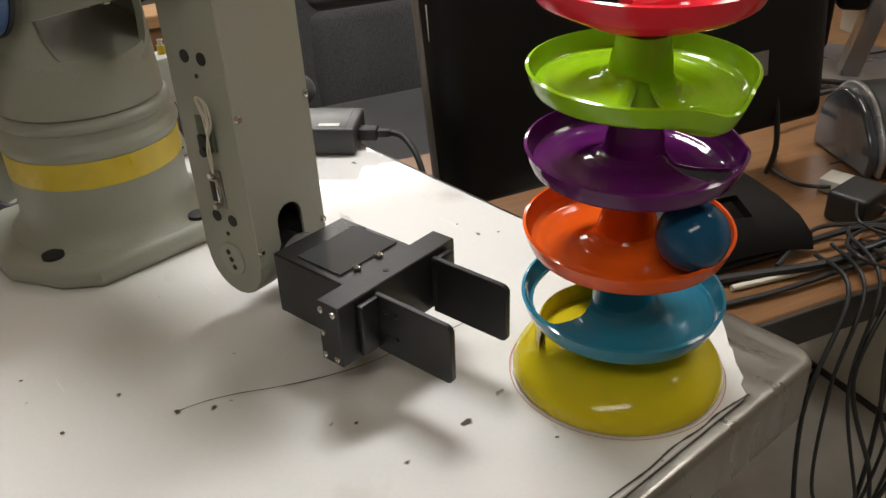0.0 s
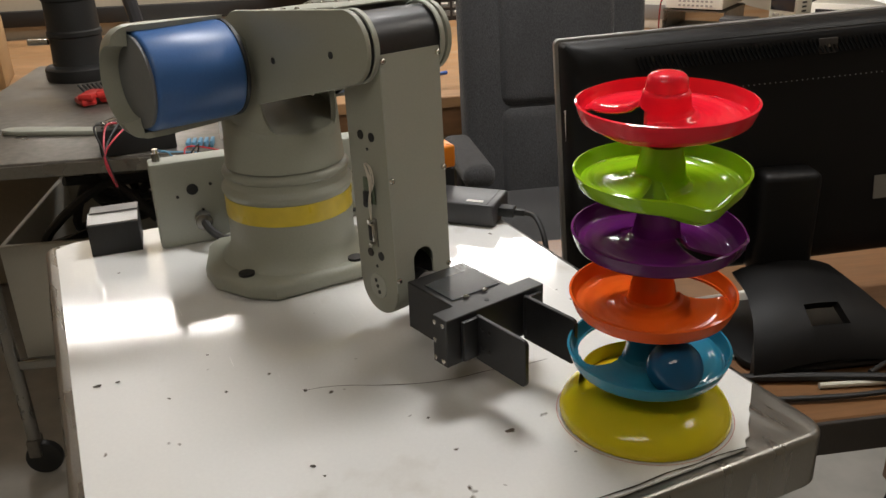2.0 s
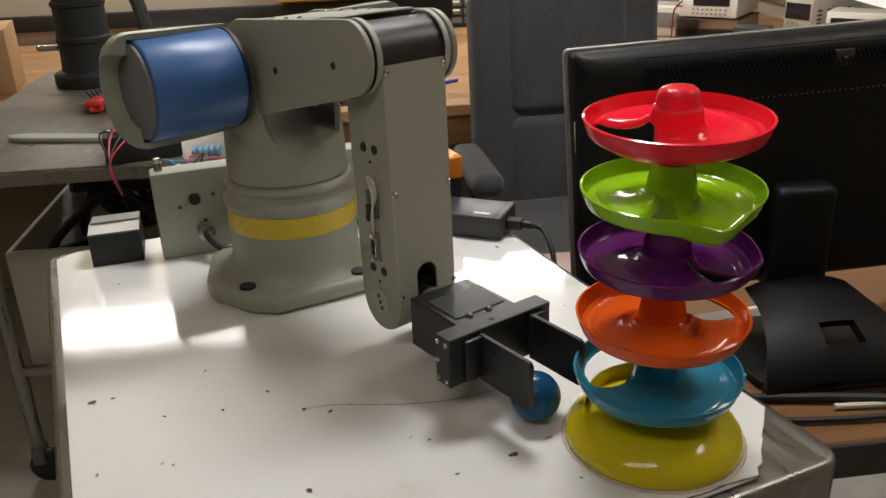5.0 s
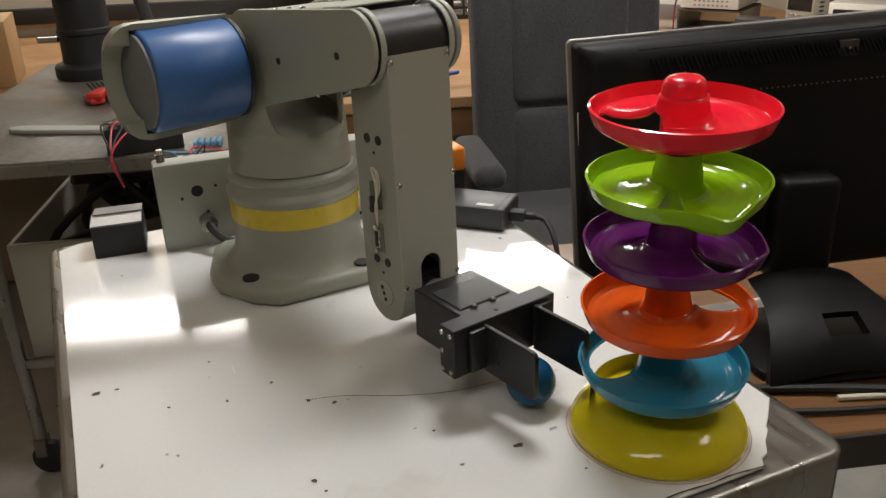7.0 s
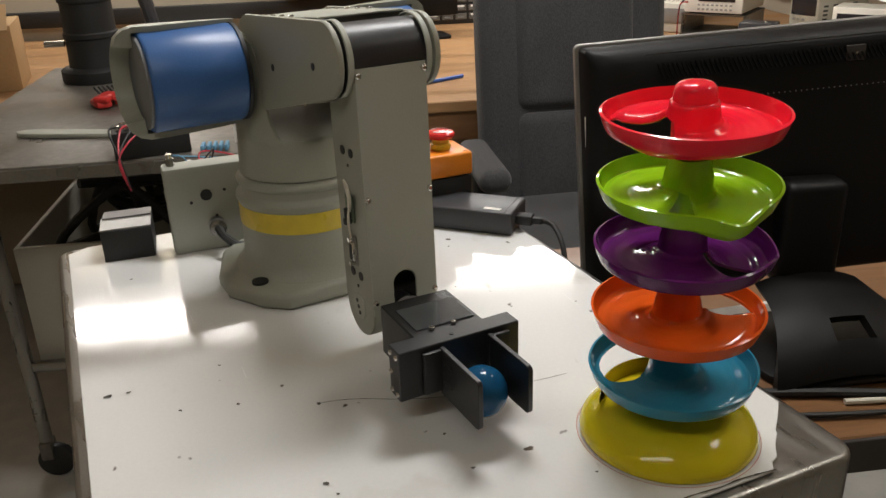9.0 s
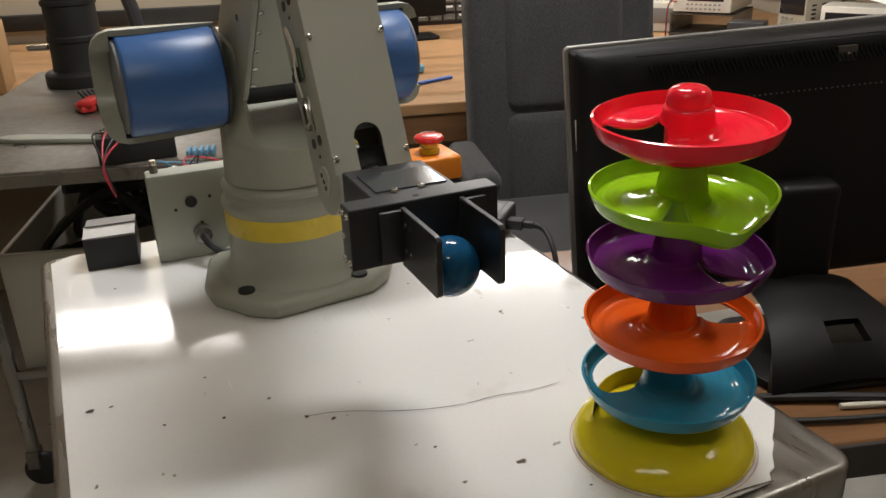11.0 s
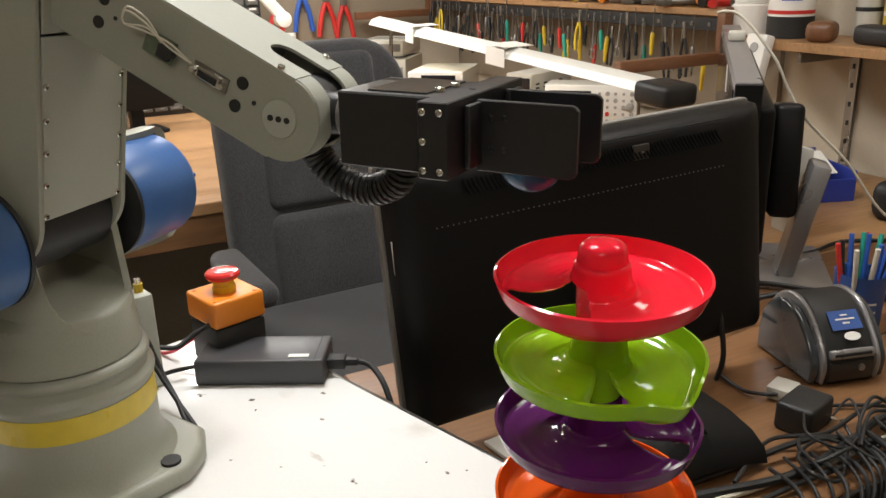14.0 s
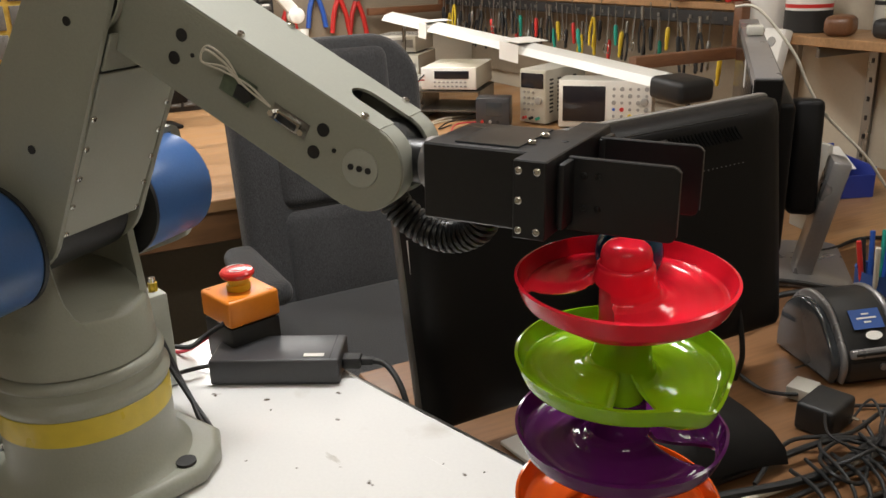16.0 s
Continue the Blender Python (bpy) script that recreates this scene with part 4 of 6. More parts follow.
    part("lid", box(0.062, 0.036, 0.002, 0.001, 0.018, 0.0495, 0.0004, 1, None, Matrix.Rotation(radians(-5), 4, "X")), M["silver"], dark, "grey lid flap")

    bundle = thing("wire_bundle", "tangle of red and white wires behind the connector box", "wires", pose(-0.51, 0.93, TOP))
    for k in range(12):
        a = random.random
        pts = [(0.0 + 0.03 * a(), 0.0 + 0.03 * a(), 0.01 + 0.03 * a()), (-0.03 + 0.05 * a(), 0.02 * a(), 0.05 + 0.04 * a()), (-0.05 + 0.06 * a(), 0.05 * a(), 0.06 + 0.05 * a()), (-0.02 + 0.05 * a(), 0.06 + 0.04 * a(), 0.03 + 0.05 * a()), (0.01 + 0.04 * a(), 0.10, 0.02 + 0.05 * a())]
        part("wire", tube(pts, 0.0012, 6, 6), M[("wirered", "wirered", "wirewhite", "gloves", "rubber")[k % 5]], bundle)
    part("cloth", box(0.035, 0.02, 0.07, -0.03, 0.03, 0.05, 0.008, 3, None, Matrix.Rotation(radians(25), 4, "Y")), M["paper"], bundle, "crumpled white wrapping")


build_cart_things()


# ---- desk and monitors ----
DESK = 0.745


def build_desk():
    desk = thing("corner_desk", "worn brown wooden desk beside the cart", "desk", room(0.545, 0.622, 0))
    part("top", box(1.80, 0.60, 0.03, 0.90, 0.30, DESK - 0.015, 0.002, 1), M["desk"], desk)
    part("front_edge", box(1.80, 0.006, 0.045, 0.90, -0.0035, DESK - 0.0235, 0.001, 1), M["deskedge"], desk, "dark edge strip")
    part("seam", box(0.9, 0.004, 0.0006, 1.05, 0.27, DESK + 0.0004), M["deskedge"], desk)
    for x in (0.05, 1.72):
        for y in (0.06, 0.54):
            part("leg", box(0.045, 0.045, DESK - 0.031, x, y, (DESK - 0.031) / 2, 0.003), M["deskedge"], desk)
    for name, x0, x1, y0, y1 in (("north", -2.5, 2.33, 2.39, 4.13), ("east", 1.38, 2.33, 1.226, 2.385)):
        b = thing("workbench", "long brown wooden workbench against the wall", "workbench", room(0, 0, 0))
        part("top", box(x1 - x0, y1 - y0, 0.035, (x0 + x1) / 2, (y0 + y1) / 2, DESK - 0.0175, 0.003, 1), M["bench"], b)
        part("apron", box(x1 - x0 - 0.02, 0.02, 0.09, (x0 + x1) / 2, y0 + 0.02, DESK - 0.081, 0.002, 1), M["desk"], b)
        for x in (x0 + 0.1, (x0 + x1) / 2, x1 - 0.1):
            part("leg", box(0.07, 0.07, DESK - 0.127, x, y0 + 0.08, (DESK - 0.127) / 2, 0.003), M["desk"], b)
        if name == "north":
            part("back_panel", box(x1 - x0 - 0.2, 0.02, 0.55, (x0 + x1) / 2, y0 + 0.55, 0.30), M["walldark"], b)


build_desk()


def build_main_monitor():
    w, h = 0.584, 0.345
    mon = thing("monitor", "black flat monitor seen from behind on its stand", "monitor", pose(0.2715, 1.203, DESK, 0, 0, 26.2) @ pose(0.021, 0, 0))
    lift = pose(0, 0, 0.012, 0, -2.6, 0)
    tilt = lift @ Matrix.Translation((0, 0, 0.21)) @ Matrix.Rotation(radians(-5), 4, "X")
    bez = prism(rounded(w + 0.007, h + 0.007, 0.008), 0.014, 0, 0.002, 3)
    turn = tilt @ Matrix.Rotation(radians(90), 4, "X")
    bmesh.ops.transform(bez, matrix=Matrix.Translation((0, 0.0, 0)) @ turn @ Matrix.Translation((0, 0.015, -0.030)), verts=bez.verts)
    part("bezel", bez, M["bezel"], mon, "grey front bezel edge")
    back = bmesh.new()
    rings = []
    for z, k, r in ((-0.014, 0.998, 0.006), (0.006, 0.990, 0.008), (0.020, 0.955, 0.014), (0.027, 0.90, 0.03), (0.030, 0.80, 0.03)):
        rings.append([back.verts.new((x, y + 0.015, z)) for x, y in rounded(w - 2 * (1 - k) * 0.30, h - 2 * (1 - k) * 0.22, r)])
    for a, b in zip(rings, rings[1:]):
        for i in range(len(a)):
            back.faces.new((a[i], a[(i + 1) % len(a)], b[(i + 1) % len(a)], b[i]))
    back.faces.new(rings[-1])
    bmesh.ops.transform(back, matrix=turn, verts=back.verts)
    shell = part("back_shell", back, M["monitor"], mon, "black textured back shell")
    at = lambda x, y, z: turn @ Vector((x, y + 0.015, z))
    # row of vent slots below the top edge, webcam clip, dotted vent line, label
    for i in range(64):
        x = -0.185 + 0.0062 * i
        bm = box(0.0024, 0.030, 0.0012, 0, 0, 0, 0, 1)
        bmesh.ops.transform(bm, matrix=turn @ Matrix.Translation((x - 0.012, 0.157, 0.0290)) @ Matrix.Rotation(radians(-24), 4, "X") @ Matrix.Rotation(radians(18), 4, "Z"), verts=bm.verts)
        part("vent_slot", bm, M["void"], shell)
    for i in range(60):
        bm = cyl(0.0009, 0.0008, "z", -0.24 + 0.0075 * i, 0.110, 0.0304, 6)
        bmesh.ops.transform(bm, matrix=turn, verts=bm.verts)
        part("vent_dot", bm, M["silver"], shell)
    bm = box(0.026, 0.020, 0.008, 0.064, 0.152, 0.0275, 0.0015)
    bmesh.ops.transform(bm, matrix=turn, verts=bm.verts)
    clip = part("lock_slot", bm, M["deskedge"], shell, "small square latch")
    bm = cyl(0.0016, 0.002, "z", 0.064, 0.152, 0.0320, 10)
    bmesh.ops.transform(bm, matrix=turn, verts=bm.verts)
    part("latch_screw", bm, M["chrome"], clip)
    bm = box(0.43, 0.0016, 0.0012, 0.0, 0.1745, 0.0272)
    bmesh.ops.transform(bm, matrix=turn, verts=bm.verts)
    part("ledge_groove", bm, M["rubber"], shell)
    bm = box(0.030, 0.034, 0.001, 0.158, -0.052, 0.0308)
    bmesh.ops.transform(bm, matrix=turn, verts=bm.verts)
    part("rating_label", bm, M["bezel"], shell, "small grey rating label")
    bm = box(0.004, 0.20, 0.0012, -0.268, 0.0, 0.0075)
    bmesh.ops.transform(bm, matrix=turn, verts=bm.verts)
    part("side_groove", bm, M["rubber"], shell)
    bm = box(0.012, 0.001, 0.125, -0.294, 0.004, 0.245, 0, 1, None, Matrix.Rotation(radians(-4), 4, "Y"))
    part("paper_strip", bm, M["paper"], mon, "strip of white paper stuck to the edge")
    # stand: sloping plate with a slot, over a low foot
    prof = [(-0.152, 0.010), (-0.146, 0.034), (-0.128, 0.058), (-0.098, 0.078), (-0.062, 0.090), (-0.025, 0.096), (0.010, 0.098)]
    st = bmesh.new()
    cols = []
    for y, z in prof:
        half = 0.108 * math.sqrt(max(0.1, 1 - (max(z - 0.02, 0) / 0.105) ** 2))
        half = max(half, 0.055)
        cols.append([st.verts.new((x * half, y, z + 0.020 * (1 - x * x))) for x in (-1, -0.8, -0.5, -0.26, -0.22, 0, 0.22, 0.26, 0.5, 0.8, 1)])
    for j, (a, b) in enumerate(zip(cols, cols[1:])):
        for i in range(10):
            if j == 2 and 3 <= i <= 6:
                continue
            st.faces.new((a[i], a[i + 1], b[i + 1], b[i]))
    bmesh.ops.recalc_face_normals(st, faces=st.faces)
    bmesh.ops.solidify(st, geom=st.faces[:], thickness=0.014)
    part("stand", st, M["monitor"], mon, "sloping black stand with a carrying slot", pose(-0.004, -0.075, 0) @ Matrix.Diagonal((1, 1, 0.80, 1)), 60)
    part("foot", prism(rounded(0.215, 0.19, 0.04), 0.012, 0.0008, 0.004), M["monitor"], mon, "flat black foot", pose(-0.004, -0.120, 0))
    part("neck", box(0.085, 0.05, 0.15, -0.004, -0.048, 0.145, 0.012, 3), M["monitor"], mon)
    part("cable", tube([(0.19, -0.035, 0.13), (0.195, -0.045, 0.06), (0.20, -0.03, 0.012), (0.26, 0.02, 0.006)], 0.004), M["rubber"], mon)
    solid("paper_sheets", box(0.25, 0.17, 0.006, 0, 0, 0.003, 0.001, 1), M["paper"], room(0.77, 0.86, DESK + 0.0005, 6), "stack of pale paper lying on the desk", "paper")


build_main_monitor()


def build_second_monitor():
    mon = thing("side_monitor", "large grey-edged monitor standing sideways to the cart", "monitor", room(1.49, 1.356, DESK, -43))
    lean = pose(0, 0, 0, 2.6, 0, 0)
    part("panel", box(0.043, 0.75, 0.33, 0.0, 0, 0.275, 0.003), M["silver"], mon, "silver-grey casing", lean)
    part("end_cover", box(0.0445, 0.004, 0.326, 0.0, -0.3755, 0.274, 0.002, 1), M["monitor"], mon, "black end face", lean)
    part("screen", box(0.003, 0.70, 0.29, -0.0225, 0, 0.277), M["screen"], mon, "dark glossy screen", lean)
    part("back", box(0.030, 0.68, 0.27, 0.035, 0, 0.255, 0.010, 3), M["monitor"], mon, "", lean)
    for k in range(26):
        part("vent_slot", box(0.002, 0.004, 0.15, 0.0495, -0.325 + 0.011 * k, 0.28), M["rubber"], mon, "", lean)
    part("arm", box(0.055, 0.11, 0.22, 0.095, -0.12, 0.235, 0.014, 3, None, Matrix.Rotation(radians(-8), 4, "X")), M["monitor"], mon)
    part("post", box(0.035, 0.07, 0.24, 0.135, -0.15, 0.12, 0.006, 2, None, Matrix.Rotation(radians(12), 4, "Y")), M["silver"], mon, "silver stand post")
    part("foot", prism(rounded(0.22, 0.26, 0.03), 0.012, 0.001, 0.004), M["silver"], mon, "silver foot", pose(0.09, -0.10, 0))
    part("note", box(0.0012, 0.016, 0.05, -0.0245, -0.12, 0.40), M["paper"], mon, "", lean)
    part("webcam", box(0.035, 0.03, 0.02, 0, 0.10, 0.451, 0.005), M["beigecase"], mon, "white clip-on camera", lean)


build_second_monitor()


def build_chair():
    ch = thing("office_chair", "charcoal fabric office chair with padded back and arms", "chair", room(0.815, 1.83, 0, 2))
    def pad(sx, sy, sz, x, y, z, bev, rot=None):
        return box(sx, sy, sz, x, y, z, bev, 6, None, rot)
    lean = Matrix.Rotation(radians(-7), 4, "X")
    def backpart(sx, sz, x, z, y=0.0, t=0.10, bev=0.045):
        return pad(sx, t, sz, x, 0.20 + y - (z - 0.8) * -0.12, z, bev, lean)
    pad_bm = prism(rounded(0.50, 0.76, 0.13, 10), 0.10, -0.05, 0.035, 5)
    bmesh.ops.transform(pad_bm, matrix=Matrix.Translation((0, 0.212, 0.815)) @ lean @ Matrix.Rotation(radians(90), 4, "X"), verts=pad_bm.verts)
    part("back_frame", pad_bm, M["chair"], ch, "rounded padded back")
    part("backrest", backpart(0.315, 0.37, 0, 0.985, -0.022, 0.07, 0.032), M["chair"], ch, "padded upper back cushion")
    part("backrest", backpart(0.315, 0.27, 0, 0.665, -0.026, 0.07, 0.032), M["chair"], ch, "padded lower back cushion")
    shell = box(0.44, 0.03, 0.60, 0, 0.20 + 0.06, 0.85, 0.012, 2, None, lean)
    part("back_shell", shell, M["rubber"], ch)
    part("seat", pad(0.52, 0.54, 0.13, 0, -0.12, 0.525, 0.055), M["chair"], ch)
    for s in (-1, 1):
        arm = part("armrest", pad(0.075, 0.30, 0.055, s * 0.285, -0.02, 0.725, 0.024), M["chair"], ch)
        part("arm_post", box(0.04, 0.06, 0.24, s * 0.285, 0.0, 0.58, 0.008), M["rubber"], arm)
    part("gas_post", cyl(0.025, 0.38, "z", 0, -0.08, 0.27, 24), M["rubber"], ch)
    for k in range(5):
        a = radians(72 * k + 18)
        leg = part("leg", box(0.29, 0.045, 0.03, 0.15 * math.cos(a), -0.08 + 0.15 * math.sin(a), 0.085, 0.008, 2, None, Matrix.Rotation(a, 4, "Z")), M["rubber"], ch)
        part("caster", cyl(0.028, 0.04, "x", 0.28 * math.cos(a), -0.08 + 0.28 * math.sin(a), 0.0285, 20, 0.006), M["rubber"], leg)


build_chair()


# ---- on the desk ----
def build_desk_things():
    lab = thing("label_printer", "rounded black and silver label printer on the desk", "label printer", room(1.222, 0.880, DESK, -16) @ Matrix.Diagonal((0.84, 0.84, 0.90, 1)))
    prof = [(-0.092, 0.004), (-0.098, 0.03), (-0.092, 0.055), (-0.070, 0.085), (-0.035, 0.117), (0.005, 0.130), (0.045, 0.122), (0.078, 0.090), (0.090, 0.045), (0.090, 0.004)]
    soft = [(p.x, p.y) for p in smooth_line([(a, b, 0) for a, b in prof], 4)]
    def side(w, x, inset, mat, name, label=""):
        bm = prism([(a * inset, 0.004 + (b - 0.004) * inset) for a, b in soft], w, 0, 0.005, 3)
        bmesh.ops.transform(bm, matrix=Matrix.Translation((x, 0, 0)) @ Matrix(((0, 0, 1, 0), (1, 0, 0, 0), (0, 1, 0, 0), (0, 0, 0, 1))), verts=bm.verts)
        return part(name, bm, mat, lab, label, None, 50)
    side(0.096, -0.048, 1.0, M["rubber"], "body", "glossy black middle body")
    side(0.010, -0.058, 1.02, M["silver"], "trim", "silver trim band")
    side(0.010, 0.049, 1.02, M["silver"], "trim", "silver trim band")
    side(0.018, -0.075, 0.93, M["smoke"], "side_window", "smoky translucent side cover")
    side(0.016, 0.060, 0.93, M["smoke"], "side_window", "smoky translucent side cover")
    part("slot", box(0.088, 0.012, 0.016, 0, -0.094, 0.056, 0.004, 3, None, Matrix.Rotation(radians(-20), 4, "X")), M["silver"], lab)
    part("slot_gap", box(0.074, 0.010, 0.006, 0, -0.0965, 0.057, 0.002, 2), M["rubber"], lab)
    part("lower_front", box(0.09, 0.010, 0.034, 0, -0.095, 0.026, 0.004), M["deskedge"], lab)
    part("button", cyl(0.006, 0.006, "y", 0.018, -0.1005, 0.032, 20), M["silver"], lab)
    rot = Matrix.Rotation(radians(42), 4, "X")
    tag = part("label_flap", box(0.060, 0.036, 0.001, 0.004, -0.058, 0.102, 0, 1, None, rot), M["labelblue"], lab, "blue paper label flap")
    for k, wd in enumerate((0.014, 0.038, 0.014)):
        part("text_bar", box(wd, 0.0028, 0.0006, 0.004, -0.0525 - 0.0055 * k, 0.1088 - 0.005 * k, 0, 1, None, rot), M["paper"], tag)
    part("oval_mark", lathe([(0, 0.0006), (0.013, 0.0006)], 24), M["paper"], lab, "", Matrix.Translation((0.006, -0.0815, 0.0818)) @ rot @ Matrix.Diagonal((1.25, 0.62, 1, 1)))

    cup = thing("pen_cup", "blue cup full of coloured pens", "pen cup", room(1.375, 0.93, DESK))
    part("cup", lathe([(0, 0.002), (0.036, 0.0), (0.038, 0.004), (0.042, 0.105), (0.0425, 0.108), (0.040, 0.107), (0.036, 0.006), (0, 0.005)], 36), M["labelblue"], cup)
    for z in (0.03, 0.045, 0.06):
        part("text_bar", lathe([(0.0398 + z * 0.02, z), (0.0399 + z * 0.02, z + 0.004)], 20, None, 195, 260), M["paper"], cup)
    for k in range(16):
        a, t = random.uniform(0, 6.28), random.uniform(4, 14)
        pen = cyl(0.0042, 0.15, "z", 0, 0, 0.082, 10, 0.001)
        part("pen", pen, M[("red", "toolblue", "rubber", "toolgreen", "wirewhite", "toolblue")[k % 6]], cup, "", Matrix.Translation((0.020 * math.cos(a), 0.020 * math.sin(a), 0.008)) @ Matrix.Rotation(radians(t), 4, Vector((-math.sin(a), math.cos(a), 0))))

    ad = thing("plug_adapter", "black plug-in power adapter lying on the desk", "adapter", room(1.045, 0.755, DESK, 16))
    part("case", box(0.072, 0.052, 0.042, 0, 0, 0.0215, 0.006, 3), M["rubber"], ad)
    part("prong", box(0.006, 0.016, 0.0015, 0.012, -0.033, 0.02), M["chrome"], ad)
    part("cord", tube([(0.036, 0.0, 0.02), (0.06, -0.005, 0.008), (0.10, -0.04, 0.006), (0.15, -0.10, 0.006), (0.2, -0.12, 0.006)], 0.0028), M["rubber"], ad)
    wp = thing("white_plug", "small white plug on the desk", "plug", room(1.085, 0.825, DESK, 20))
    part("case", box(0.042, 0.036, 0.020, 0, 0, 0.0105, 0.003), M["beigecase"], wp)
    part("cord", tube([(-0.02, 0.0, 0.012), (-0.03, 0.02, 0.010), (-0.028, 0.05, 0.006), (0.0, 0.10, 0.005)], 0.0028), M["rubber"], wp)

    runs = [  # cables over the desk top, in room directions
        ([(0.62, 0.73, 0.006), (0.78, 0.70, 0.008), (0.92, 0.665, 0.014), (1.05, 0.68, 0.016), (1.16, 0.70, 0.012), (1.35, 0.66, 0.006)], 0.0055, "rubber", "thick black cable across the desk"),
        ([(0.60, 0.70, 0.006), (0.74, 0.72, 0.006), (0.88, 0.715, 0.012), (1.0, 0.70, 0.022), (1.10, 0.655, 0.012), (1.28, 0.64, 0.006)], 0.0045, "rubber", "black cable across the desk"),
        ([(0.64, 0.675, 0.006), (0.80, 0.655, 0.006), (0.95, 0.652, 0.010), (1.08, 0.645, 0.008), (1.20, 0.648, 0.012), (1.35, 0.69, 0.008)], 0.0036, "rubber", "thin black cable across the desk"),
        ([(0.78, 0.685, 0.004), (0.88, 0.675, 0.005), (1.00, 0.668, 0.007), (1.12, 0.672, 0.006)], 0.0038, "wirewhite", "white cable across the desk"),
        ([(0.85, 0.69, 0.012), (0.95, 0.73, 0.018), (1.02, 0.70, 0.024), (1.12, 0.72, 0.02), (1.25, 0.74, 0.006)], 0.0030, "rubber", "thin black cable across the desk"),
        ([(1.14, 1.02, 0.03), (1.24, 1.03, 0.05), (1.34, 0.98, 0.06), (1.50, 0.93, 0.03), (1.65, 0.88, 0.005)], 0.005, "rubber", "black cable behind the label printer"),
        ([(1.30, 1.18, 0.02), (1.36, 1.10, 0.03), (1.44, 1.02, 0.02), (1.54, 0.96, 0.006)], 0.005, "rubber", "black cable behind the label printer"),
        ([(1.45, 1.28, 0.005), (1.60, 1.22, 0.012), (1.75, 1.24, 0.006), (1.90, 1.15, 0.005)], 0.004, "rubber", "black cable on the desk"),
    ]
    for pts, r, mat, label in runs:
        solid("cable", tube(pts, r), M[mat], room(0, 0, DESK), label, "cable", "cables on the desk")
    # cords hanging over the desk edge
    for k in range(11):
        x = 0.86 + 0.024 * k
        d = random.uniform(0.14, 0.42)
        pts = [(x + 0.05, 0.69, DESK + 0.012 + 0.008 * (k % 3)), (x + 0.02, 0.61, DESK + 0.010), (x - 0.02 - 0.03 * random.random(), 0.585, DESK - d * 0.3), (x - 0.03 + 0.06 * random.random(), 0.565 + 0.02 * random.random(), DESK - d * 0.8), (x + 0.04, 0.57, DESK - d), (x + 0.09, 0.58, DESK - d * 0.7), (x + 0.11, 0.60, DESK - 0.10), (x + 0.13, 0.612, DESK + 0.010), (x + 0.15, 0.68, DESK + 0.016)]
        solid("loop_cable", tube(pts, random.choice((0.0024, 0.0030, 0.0038))), M["rubber"], room(0, 0, 0), "cord hanging in a loop from the desk edge", "cable", "cords hanging from the desk")
    # heap of knotted cords at the desk edge
    for k in range(5):
        cx, cy = 0.98 + 0.03 * (k % 5), 0.66 + 0.02 * (k % 3)
        pts = [(cx + 0.06 * math.cos(w * 1.1 + k), cy + 0.035 * math.sin(w * 1.3 + k), 0.010 + 0.030 * random.random()) for w in range(6)]
        solid("knotted_cable", tube(pts, random.choice((0.0018, 0.0026))), M["rubber"], room(0, 0, DESK), "cord in a tangled heap on the desk", "cable", "tangled cords on the desk")
    for pts in ([(1.743, 1.255), (1.563, 1.189), (1.377, 1.161), (1.187, 1.076), (1.038, 1.006), (0.90, 0.93)], [(1.69, 1.204), (1.50, 1.14), (1.388, 1.103), (1.274, 1.075), (1.168, 1.071), (1.046, 1.075), (0.90, 1.09)]):
        solid("floor_cable", tube([(x, y, 0.0075) for x, y in pts], 0.007), M["rubber"], room(0, 0, 0), "black cable lying on the pale floor", "cable", "cables on the floor")
    side = thing("pale_side_panel", "pale upright panel standing under the desk", "panel", room(1.595, 1.36, 0))
    part("board", box(0.02, 0.78, 0.60, 0, 0, 0.3005, 0.002, 1), M["beigecase"], side)
    part("skirting", box(0.004, 0.78, 0.018, -0.0125, 0, 0.0092), M["deskedge"], side, "dark skirting strip")
    red = thing("red_power_plug", "red-brown power plug hanging below the desk", "plug", room(1.23, 0.58, 0.0))
    part("body", lathe([(0, 0.36), (0.016, 0.36), (0.022, 0.375), (0.023, 0.43), (0.017, 0.45), (0.012, 0.50), (0.009, 0.54), (0, 0.54)], 24), M["rail"], red)
    part("cord", tube([(0, 0, 0.53), (0.01, 0.01, 0.62), (0.0, 0.02, 0.70), (0.0, 0.03, 0.7446)], 0.006), M["rail"], red)
    pc = thing("computer_case", "black computer case on the floor under the desk", "computer", room(1.86, 0.95, 0))
    part("case", box(0.20, 0.44, 0.44, 0, 0, 0.222, 0.006), M["rubber"], pc)
    part("front_panel", box(0.18, 0.01, 0.40, 0, -0.223, 0.222, 0.004), M["deskedge"], pc)

    bin_ = thing("parts_bin", "blue plastic parts bin full of small wires", "bin", room(2.02, 1.58, DESK, -20))
    bm = None
    for sx, sy, sz, x, y, z in ((0.15, 0.005, 0.10, 0, 0.10, 0.05), (0.15, 0.005, 0.06, 0, -0.10, 0.03), (0.005, 0.2, 0.08, -0.075, 0, 0.04), (0.005, 0.2, 0.08, 0.075, 0, 0.04), (0.15, 0.2, 0.005, 0, 0, 0.0035)):
        bm = box(sx, sy, sz, x, y, z, 0.001, 1, bm)
    part("bin", bm, M["bluebin"], bin_)
    for k in range(14):
        pts = [(random.uniform(-0.06, 0.06), random.uniform(-0.08, 0.08), 0.03 + 0.04 * random.random()) for _ in range(4)]
        part("wire", tube(pts, 0.0016, 5, 5), M[("wirewhite", "rail", "rubber", "wirered")[k % 4]], bin_)
